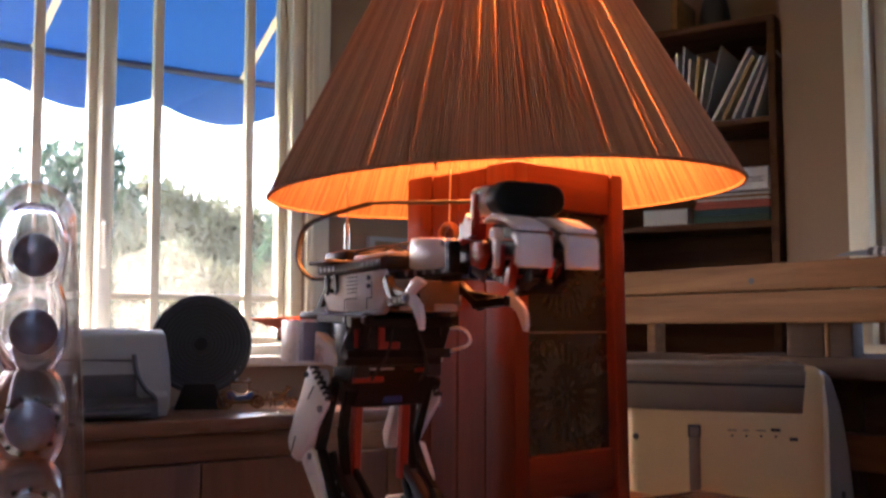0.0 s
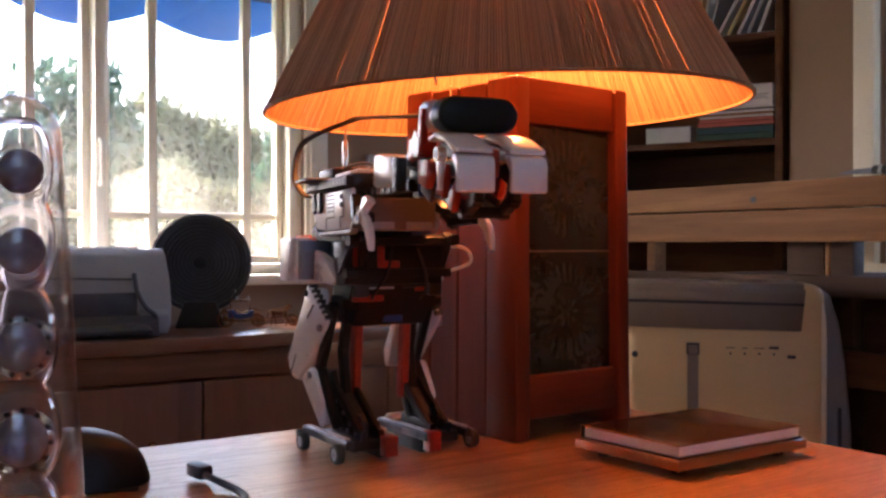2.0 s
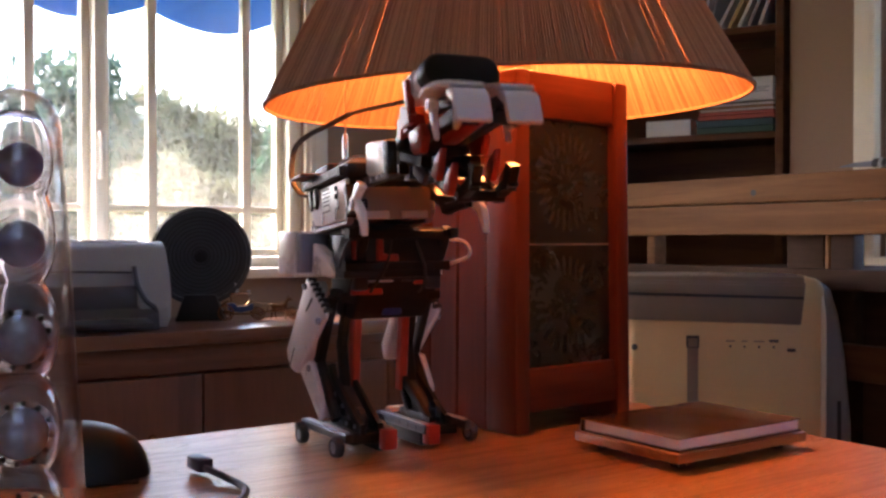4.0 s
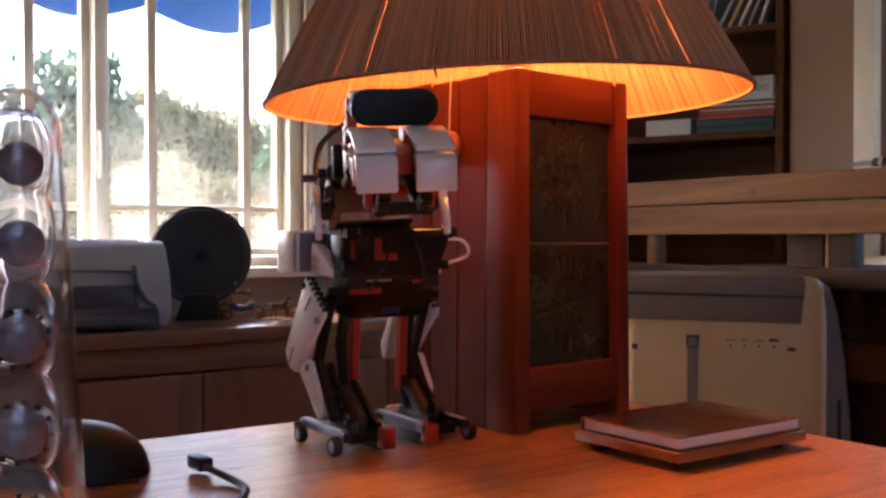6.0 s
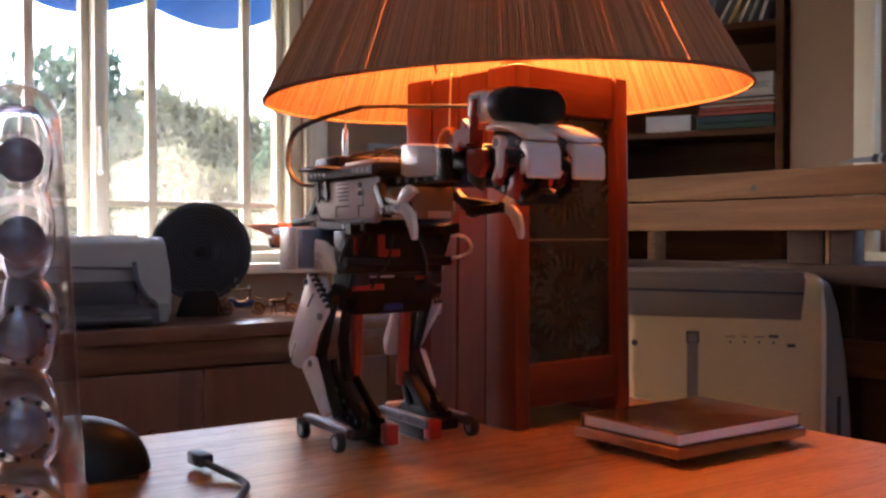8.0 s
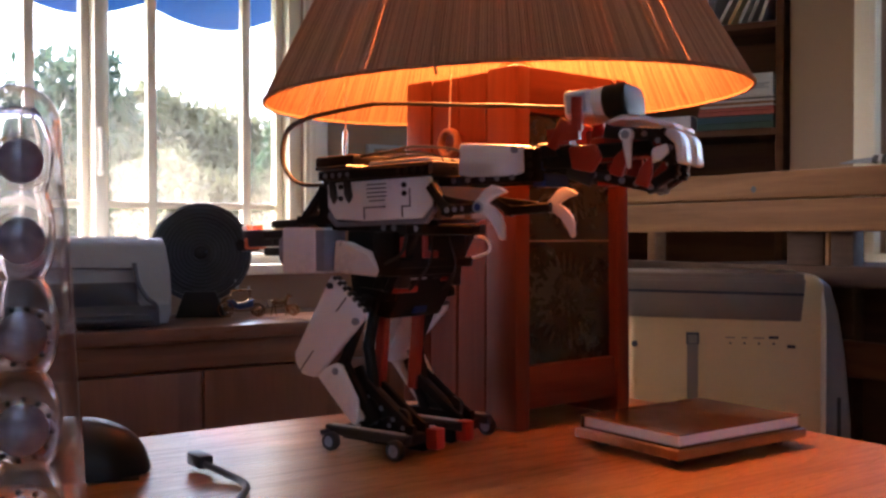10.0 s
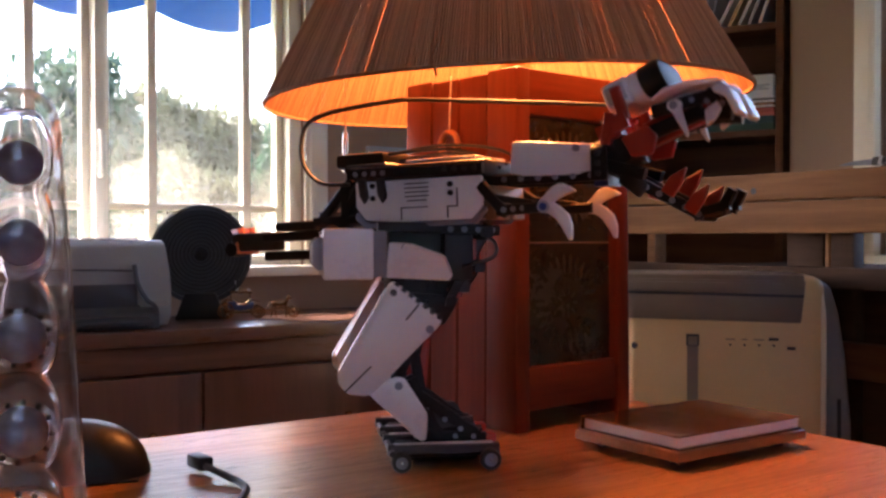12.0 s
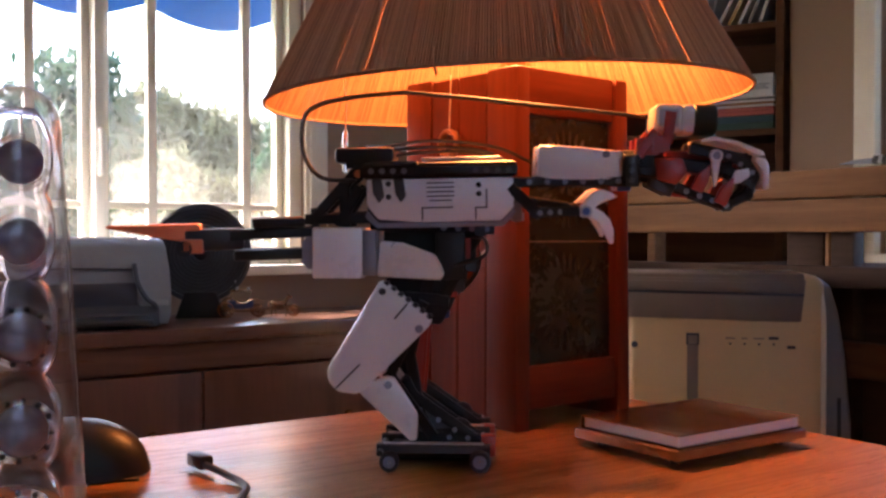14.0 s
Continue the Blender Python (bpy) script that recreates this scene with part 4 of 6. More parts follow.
    bm = bm_new()
    box(bm, 0, 0.2, 0, 0.02, 0, 0.12)
    solid("box_file", soft(bm, 0.002), "tray", SHELF @ pose(u0 + 0.03, v0 + 0.30, 1.841), "upright tan file on the bookshelf", "file")


def build_pine_bench():
    b = thing("pine_bench", ROOM, "long pine bench with a thick two-plank front rail", "bench")
    U = 2.0
    for z0, z1, du in ((0.926, 1.002, 0.003), (1.0045, 1.070, 0.0)):
        bm = bm_new()
        box(bm, U + du, U + 0.045, 0.2, 2.7, z0, z1)
        part("front_plank", soft(bm, 0.004), "pine", b)
    bm = bm_new()
    rod(bm, (U - 0.0015, 1.538, 1.029), (U + 0.001, 1.538, 1.029), 0.008, 16)
    part("knot_hole", bm, "brick_ink", b, "dark round hole in the plank")
    # most posts take the darkened wood, so their shade is in the colour
    for v, w, mt in ((0.62, 0.055, "shelfwood_shaded"), (1.300, 0.060, "shelfwood_shaded"), (1.362, 0.012, "pine"), (1.377, 0.100, "shelfwood_shaded"), (1.90, 0.030, "pine"), (2.55, 0.055, "shelfwood_shaded")):
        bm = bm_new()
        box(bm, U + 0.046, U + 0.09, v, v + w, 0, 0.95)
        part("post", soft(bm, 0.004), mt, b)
    # only the top rail has shade in its colour; the lower two get little light
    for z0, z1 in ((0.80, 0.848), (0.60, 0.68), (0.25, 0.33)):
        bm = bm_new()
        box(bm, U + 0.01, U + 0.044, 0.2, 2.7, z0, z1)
        part("lower_rail", soft(bm, 0.004), "shelfwood_shaded" if z0 > 0.7 else "shelfwood", b)
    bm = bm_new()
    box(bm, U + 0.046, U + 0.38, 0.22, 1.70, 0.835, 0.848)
    part("shelf_board", bm, "shelfwood_shaded", b)
    bm = bm_new()
    box(bm, U + 0.20, U + 0.215, 0.22, 1.62, 0.05, 0.80)
    part("back_board", bm, "shelfwood", b)
    k = thing("folding_knife", Matrix.Translation(uv(U + 0.012, 1.225, 1.0795)) @ pose(0, 0, 0, 0, 0, 126) @ pose(0, 0, 0, -62, 0, 0), "small folding knife lying on the pine rail", "knife")
    bm = bm_new()
    prism(bm, [(0.0, -0.008), (0.055, -0.005), (0.085, 0.003), (0.0, 0.007)], 0.001, 0.004, "z")
    part("blade", bm, "grey", k)
    bm = bm_new()
    box(bm, -0.09, 0.004, -0.009, 0.009, 0, 0.012)
    hd = part("handle", soft(bm, 0.003), "dark", k)
    for i in range(4):
        bm = bm_new()
        box(bm, -0.08 + 0.02 * i, -0.072 + 0.02 * i, -0.0095, 0.0095, 0.003, 0.0125)
        part("inlay", bm, "lightgrey", hd)


def build_air_conditioner():
    a = thing("air_conditioner", Matrix.Translation((0.615, 2.17, 0)) @ pose(0, 0, 0, 0, 0, -12), "cream portable air conditioner with a grey outlet panel", "air conditioner")
    w, h, d = 0.215, 0.832, 0.32
    bm = bm_new()
    box(bm, -w, w, 0, d, 0.04, h)
    part("body", soft(bm, 0.03, 4), "cream", a)
    bm = bm_new()
    prism(bm, [(-w - 0.02, h - 0.006), (w - 0.042, h - 0.010), (w - 0.052, h - 0.101), (-w - 0.02, h - 0.095)], -0.004, 0.02, "y")
    ot = part("outlet_panel", soft(bm, 0.002), "acgrey", a, "grey outlet panel with a dark slot")
    bm = bm_new()
    prism(bm, [(-w - 0.02, h - 0.0335), (w - 0.046, h - 0.0400), (w - 0.046, h - 0.0460), (-w - 0.02, h - 0.0395)], -0.0055, 0.0, "y")
    part("slot", bm, "dark", ot)
    bm = bm_new()
    prism(bm, [(-w - 0.02, h - 0.012), (w - 0.044, h - 0.016), (w - 0.046, h - 0.0385), (-w - 0.02, h - 0.0325)], -0.0075, -0.001, "y")
    part("flap", soft(bm, 0.0015), "acgrey", ot, "grey hinged flap")
    bm = bm_new()
    box(bm, -w - 0.02, w - 0.045, -0.002, d - 0.06, h - 0.03, h + 0.003)
    part("top_cap", soft(bm, 0.003), "acgrey", a, "grey top cover")
    # bulged side shell behind the front cover
    bm = bm_new()
    prism(bm, [(w - 0.02, 0.05), (w + 0.066, 0.05), (w + 0.060, h - 0.32), (w + 0.048, h - 0.18), (w + 0.034, h - 0.085), (w + 0.016, h - 0.025), (w - 0.01, h - 0.006)], 0.045, d, "y")
    sd = part("side_panel", soft(bm, 0.008, 3), "acside", a, "blue-grey curved side shell")
    bm = bm_new()
    prism(bm, [(w + 0.030, 0.06), (w + 0.040, 0.06), (w + 0.038, h - 0.27), (w + 0.030, h - 0.27)], 0.041, 0.05, "y")
    part("side_slot", bm, "dark", sd)
    # bright highlight along the front cover's edge, built as a pale tube
    bm = tube(bm_new(), [(w - 0.004, 0.012, 0.06), (w - 0.004, 0.010, h - 0.30), (w - 0.004, 0.012, h - 0.10), (w - 0.012, 0.02, h - 0.02)], 0.006, 8)
    part("edge_highlight", bm, "trim", a, "pale strip that stands in for the highlight on the front edge")
    bm = bm_new()
    box(bm, -0.076, -0.052, -0.0035, 0.004, 0.42, h - 0.129)
    hd = part("handle_slot", soft(bm, 0.002), "acgrey", a)
    bm = bm_new()
    box(bm, -0.078, -0.050, -0.005, 0.0, h - 0.155, h - 0.129)
    part("slider_frame", bm, "dark", hd)
    bm = bm_new()
    box(bm, -0.074, -0.054, -0.008, 0.0, h - 0.153, h - 0.134)
    part("slider", soft(bm, 0.001), "acgrey", hd)
    for k, (x, bw) in enumerate(((0.016, 0.010), (0.046, 0.006), (0.0765, 0.011), (0.107, 0.010))):
        bm = bm_new()
        box(bm, x - bw, x + bw, -0.0012, 0.002, h - 0.1405, h - (0.1345 if k == 3 else 0.1375))
        part("legend_bar", bm, "dark" if k == 3 else "acgrey", a)
        bm = bm_new()
        rod(bm, (x, -0.003, h - 0.151), (x, 0.002, h - 0.151), 0.0026, 12)
        part("button", bm, "dark", a)
    bm = bm_new()
    box(bm, 0.135, 0.152, -0.002, 0.002, h - 0.160, h - 0.153)
    part("indicator", bm, "dark", a)
    bm = bm_new()
    rod(bm, (-0.190, -0.004, h - 0.157), (-0.190, 0.002, h - 0.157), 0.007, 14)
    part("side_button", bm, "dark", a)
    for x in (-w + 0.04, w - 0.04):
        for y in (0.05, d - 0.05):
            bm = bm_new()
            rod(bm, (x - 0.012, y, 0.022), (x + 0.012, y, 0.022), 0.022, 14)
            part("castor", bm, "black", a)
    bm = bm_new()
    box(bm, -0.04, 0.18, 0, 0.02, 0, 0.012)
    box(bm, -0.04, -0.02, 0, 0.02, -0.03, 0.0)
    solid("wall_shelf", bm, "lightgrey", ROOM @ pose(1.62, 2.66, 1.19), "grey metal shelf edge on the wall", "shelf")


# ---- the robot: forward is +x, its left is +y ----
def beam(bm, p, q, w=0.0078, h=0.0078, side=(0, 1, 0)):
    """A straight studless beam between two places, its flat side along `side`."""
    p, q = Vector(p), Vector(q)
    d = (q - p).normalized()
    s = Vector(side)
    s = (s - d * s.dot(d)).normalized()
    u = d.cross(s)
    p, q = p - d * h * 0.5, q + d * h * 0.5
    ring = [(-1, -0.7), (-0.7, -1), (0.7, -1), (1, -0.7), (1, 0.7), (0.7, 1), (-0.7, 1), (-1, 0.7)]
    a = [bm.verts.new(p + s * w / 2 * i + u * h / 2 * j) for i, j in ring]
    b = [bm.verts.new(q + s * w / 2 * i + u * h / 2 * j) for i, j in ring]
    bm.faces.new(a[::-1]), bm.faces.new(b)
    for i in range(8):
        bm.faces.new((a[i], a[(i + 1) % 8], b[(i + 1) % 8], b[i]))
    return bm


def pins(parent, material, p, q, n, y, r=0.0026, dy=0.0016):
    """A row of round pin heads on a side face, each a part."""
    me = mesh("pin", rod(bm_new(), (0, -0.001, 0), (0, dy, 0), r, 12), material)
    for k in range(n):
        c = Vector(p).lerp(Vector(q), k / max(1, n - 1))
        ob = new("pin", me)
        ob.parent = parent
        ob.matrix_basis = pose(c.x, y, c.z, 0, 0, 0 if y > 0 else 180)


def panel(pts, y, t=0.0035, bulge=0.004, rnd=0.0016):
    """A moulded shell panel: outline in x and z, on the side face at y, its middle pushed outwards."""
    bm = bm_new()
    s = 1 if y > 0 else -1
    prism(bm, pts, y, y + s * t, "y")
    soft(bm, rnd, 2)
    zs = [p[1] for p in pts]
    xs = [p[0] for p in pts]
    cx, cz = sum(xs) / len(xs), sum(zs) / len(zs)
    rr = max(max(xs) - min(xs), max(zs) - min(zs)) / 2
    for v in bm.verts:
        if (v.co.y - y) * s > t * 0.5:
            v.co.y += s * bulge * max(0, 1 - ((v.co.x - cx) ** 2 + (v.co.z - cz) ** 2) / rr ** 2)
    return bm


def build_torso(robot):
    t = part("torso", box(bm_new(), -0.050, 0.056, -0.033, 0.033, 0.186, 0.214), "black", robot, "control brick body of the robot")
    bm = bm_new()
    box(bm, -0.053, 0.060, -0.0365, 0.0365, 0.2165, 0.2285)
    part("brick_top", soft(bm, 0.003), "black", t, "black top of the brick")
    bm = bm_new()
    box(bm, -0.010, 0.050, -0.030, 0.030, 0.2285, 0.232)
    part("brick_face", soft(bm, 0.003), "lightgrey", t, "pale brick face with buttons")
    bm = bm_new()
    box(bm, -0.074, -0.030, -0.026, 0.026, 0.2290, 0.2405)
    part("battery_box", soft(bm, 0.003), "black", t)
    for s in (-1, 1):
        y = s * 0.0335
        sp = part("side_panel", panel([(-0.050, 0.2165), (-0.050, 0.197), (-0.042, 0.187), (-0.012, 0.1845), (0.048, 0.1845), (0.0575, 0.194), (0.0575, 0.2165)], y, 0.0035, 0.0005), "white", t, "white ventilated side panel")
        bm = bm_new()
        f = y + s * 0.0042
        for k in range(5):
            w = 0.010 - 0.0012 * abs(k - 2)
            box(bm, -0.006 + (0 if k < 4 else 0.002), 0.014 - (0 if k < 4 else 0.002), min(f, f + s * 0.0005), max(f, f + s * 0.0005), 0.2125 - 0.0032 * k, 0.2135 - 0.0032 * k)
        box(bm, -0.010, 0.013, min(f, f + s * 0.0005), max(f, f + s * 0.0005), 0.1945, 0.1956)
        box(bm, -0.010, -0.0089, min(f, f + s * 0.0005), max(f, f + s * 0.0005), 0.186, 0.1945)
        box(bm, 0.029, 0.0301, min(f, f + s * 0.0005), max(f, f + s * 0.0005), 0.186, 0.194)
        box(bm, 0.029, 0.038, min(f, f + s * 0.0005), max(f, f + s * 0.0005), 0.194, 0.1951)
        box(bm, 0.037, 0.0381, min(f, f + s * 0.0005), max(f, f + s * 0.0005), 0.1951, 0.208)
        part("vent_slots", bm, "brick_ink", sp)
        for x, z in ((0.032, 0.211), (0.032, 0.2045), (-0.034, 0.213), (-0.034, 0.2035)):
            pins(sp, "black", (x, 0, z), (x, 0, z), 1, f, 0.0021, 0.001)
        bm = bm_new()
        prism(bm, [(-0.052, 0.189), (-0.043, 0.1805), (0.050, 0.1805), (0.0595, 0.1905), (0.0575, 0.194), (0.048, 0.1845), (-0.042, 0.1845), (-0.050, 0.194)], s * 0.0300, s * 0.0362, "y")
        part("lower_edge", soft(bm, 0.001, 1), "grey", t)
        # long beams that carry the neck
        bm = bm_new()
        beam(bm, (0.045, s * 0.0205, 0.2125), (0.141, s * 0.0205, 0.2115))
        bb = part("neck_beam", bm, "black", t)
        pins(bb, "grey", (0.070, 0, 0.2122), (0.136, 0, 0.2116), 6, s * 0.0245, 0.0022, 0.0008)
        bm = bm_new()
        beam(bm, (-0.050, s * 0.0395, 0.2225), (0.056, s * 0.0395, 0.2215), 0.006, 0.0078)
        tb = part("top_beam", bm, "black", t)
        pins(tb, "grey", (-0.046, 0, 0.2225), (-0.022, 0, 0.2222), 4, s * 0.0425, 0.0022, 0.0006)
        pins(tb, "dark", (0.030, 0, 0.2218), (0.054, 0, 0.2215), 4, s * 0.0425, 0.0022, 0.0006)
        for x in (-0.046, -0.030):
            bm = bm_new()
            prism(bm, [(x, 0.2175), (x + 0.007, 0.2175), (x + 0.009, 0.204), (x + 0.005, 0.199), (x + 0.001, 0.206)], s * 0.0372, s * 0.0402, "y")
            part("clip", soft(bm, 0.0008, 1), "dark", t, "dark hanging clip")
        # arm with claw
        bm = bm_new()
        ax = 0.006 if s > 0 else 0.0       # the left arm reaches a little further forward
        beam(bm, (0.058, s * 0.034, 0.206), (0.074 + ax, s * 0.038, 0.1895))
        beam(bm, (0.074 + ax, s * 0.038, 0.1895), (0.106 + ax, s * 0.0405, 0.1905))
        beam(bm, (0.062, s * 0.034, 0.200), (0.096 + ax, s * 0.040, 0.1935), 0.005, 0.005)
        arm = part("arm", bm, "black", t)
        pins(arm, "grey", (0.076 + ax, 0, 0.1896), (0.098 + ax, 0, 0.1903), 4, s * 0.0425, 0.0021, 0.0008)
        bm = bm_new()
        prism(bm, [(0.1045, 0.1865), (0.1110, 0.1855), (0.1165, 0.1815), (0.1215, 0.1740), (0.1255, 0.1660), (0.1280, 0.1665), (0.1285, 0.1760), (0.1260, 0.1840), (0.1200, 0.1900), (0.1150, 0.1930), (0.1200, 0.1960), (0.1265, 0.1985), (0.1320, 0.2000), (0.1270, 0.2035), (0.1200, 0.2060), (0.1140, 0.2035), (0.1090, 0.1985), (0.1045, 0.1945)],
              s * 0.043, s * 0.048, "y")
        bmesh.ops.translate(bm, verts=bm.verts, vec=(ax, 0, 0))
        cl = part("claw", soft(bm, 0.0012), "white", arm, "white two-pronged claw")
        bm = bm_new()
        rod(bm, (0.1085 + ax, s * 0.0475, 0.1903), (0.1085 + ax, s * 0.0495, 0.1903), 0.0045, 16)
        part("hub", bm, "lightgrey", cl)
        bm = bm_new()
        rod(bm, (0.1085 + ax, s * 0.0494, 0.1903), (0.1085 + ax, s * 0.0500, 0.1903), 0.0028, 12)
        part("axle", bm, "blue_pin", cl)
        # neck armour
        pts = [(0.075, 0.2165), (0.077, 0.2395), (0.093, 0.2385), (0.139, 0.2335), (0.139, 0.2120), (0.086, 0.2140)]
        bm = panel(pts, s * 0.021, 0.003, 0.006, 0.0015)
        na = part("neck_armour", bm, "white", t, "white curved neck shell")
        pins(na, "grey", (0.1265, 0, 0.2315), (0.1265, 0, 0.2315), 1, s * 0.0265, 0.0027, 0.001)
    bm = bm_new()
    box(bm, 0.078, 0.138, -0.020, 0.020, 0.2145, 0.2295)
    part("neck_motor", soft(bm, 0.003), "black", t)
    for s in (-1, 1):
        bm = bm_new()
        box(bm, 0.1385, 0.1495, min(s * 0.0265, s * 0.034), max(s * 0.0265, s * 0.034), 0.207, 0.231)
        nb = part("neck_side_block", soft(bm, 0.0015), "black", t)
        pins(nb, "dark", (0.144, 0, 0.212), (0.144, 0, 0.226), 3, s * 0.034, 0.0022, 0.0008)
    bm = bm_new()
    for s in (-1, 1):
        rod(bm, (0.128, s * 0.006, 0.220), (0.1475, s * 0.006, 0.222), 0.005, 12)
    box(bm, 0.136, 0.146, -0.017, 0.017, 0.204, 0.213)
    part("neck_joint", bm, "blue_pin", t)
    # pylon at the rear with its lattice
    bm = bm_new()
    for s in (-1, 1):
        beam(bm, (-0.055, s * 0.021, 0.226), (-0.088, s * 0.021, 0.192))
        beam(bm, (-0.062, s * 0.021, 0.229), (-0.046, s * 0.021, 0.229))
        beam(bm, (-0.068, s * 0.021, 0.214), (-0.068, s * 0.021, 0.184))
        beam(bm, (-0.058, s * 0.021, 0.208), (-0.072, s * 0.021, 0.186))
        beam(bm, (-0.094, s * 0.021, 0.188), (-0.052, s * 0.021, 0.188))
    box(bm, -0.094, -0.088, -0.021, 0.021, 0.178, 0.196)
    part("rear_frame", bm, "black", t)
    for s in (-1, 1):
        pins(t, "tail", (-0.057, 0, 0.221), (-0.057, 0, 0.221), 1, s * 0.0255, 0.003, 0.0015)
        pins(t, "tail", (-0.044, 0, 0.2235), (-0.044, 0, 0.2235), 1, s * 0.0365, 0.0025, 0.002)
    for a in ([(-0.060, -0.012, 0.2345), (-0.030, -0.016, 0.2385), (0.010, -0.015, 0.2395), (0.040, -0.012, 0.2350), (0.062, -0.010, 0.222)],
              [(-0.058, 0.004, 0.231), (-0.010, 0.000, 0.2365), (0.030, -0.002, 0.2355), (0.062, 0.004, 0.226)],
              [(-0.050, 0.014, 0.240), (-0.005, 0.018, 0.246), (0.045, 0.012, 0.240), (0.075, 0.012, 0.227)]):
        part("wire", tube(bm_new(), a, 0.0013, 6), "rubber", t, "thin black wire")
    bm = bm_new()
    tube(bm, [(-0.060, -0.028, 0.216), (-0.083, -0.036, 0.219), (-0.0945, -0.042, 0.236), (-0.094, -0.038, 0.262), (-0.082, -0.028, 0.273), (-0.055, -0.014, 0.279), (-0.02, -0.006, 0.282)], 0.0016, 10, 8, 1.9)
    part("cable_loop", bm, "rubber", t, "black cable that loops up from the back")
    bm = bm_new()
    box(bm, -0.046, -0.012, -0.055, 0.055, 0.2262, 0.2290)
    part("cover_plate", soft(bm, 0.0008, 1), "dark", t, "thin dark plate over the brick")
    # shell at the front of the chest seen from ahead
    bm = bm_new()
    box(bm, 0.056, 0.064, -0.031, 0.031, 0.183, 0.2085)
    # light grey brick front; its shade is put into this darker grey
    part("chest_block", soft(bm, 0.002), "acgrey", t, "light grey front end of the brick, darkened by painted-in shade")
    bm = bm_new()
    box(bm, 0.0635, 0.0655, -0.027, -0.005, 0.1835, 0.1895), box(bm, 0.0635, 0.0655, 0.005, 0.027, 0.1835, 0.1895)
    part("chest_plate", soft(bm, 0.0006, 1), "lightgrey", t)
    return t


def build_tail(robot):
    t = part("tail", beam(beam(bm_new(), (-0.002, 0.010, 0.0), (-0.062, 0.006, -0.001)), (-0.002, -0.010, 0.0), (-0.062, -0.006, -0.001)), "black", robot, "black jointed tail beams")
    bm = bm_new()
    box(bm, -0.050, -0.010, -0.016, 0.016, 0.004, 0.0115)
    part("tail_block", soft(bm, 0.002), "black", t)
    bm = bm_new()
    box(bm, -0.064, -0.004, -0.013, 0.013, -0.0205, -0.0125)
    part("tail_block", soft(bm, 0.002), "black", t)
    bm = bm_new()
    box(bm, -0.100, -0.056, -0.008, 0.008, -0.012, 0.004)
    part("tail_link", soft(bm, 0.002), "dark", t)
    bm = bm_new()
    rod(bm, (-0.100, -0.010, -0.010), (-0.100, 0.010, -0.010), 0.006, 12)
    part("tail_joint", bm, "black", t)
    return t


def build_tail_tip(robot):
    """The forked orange spike; its origin is the hinge at the end of the tail."""
    bm = bm_new()
    for s in (-1, 1):
        prism(bm, [(0.002, 0.0085), (0.004, -0.004), (-0.010, -0.005), (-0.038, 0.0005), (-0.066, 0.0068), (-0.066, 0.0085)], s * 0.002, s * 0.0075, "y")
    tip = part("tail_tip", soft(bm, 0.0008, 1), "tail", robot, "long pointed orange tail spike")
    part("tip_block", soft(box(bm_new(), -0.012, 0.004, -0.010, 0.010, -0.014, -0.003), 0.002), "tail", tip)
    return tip


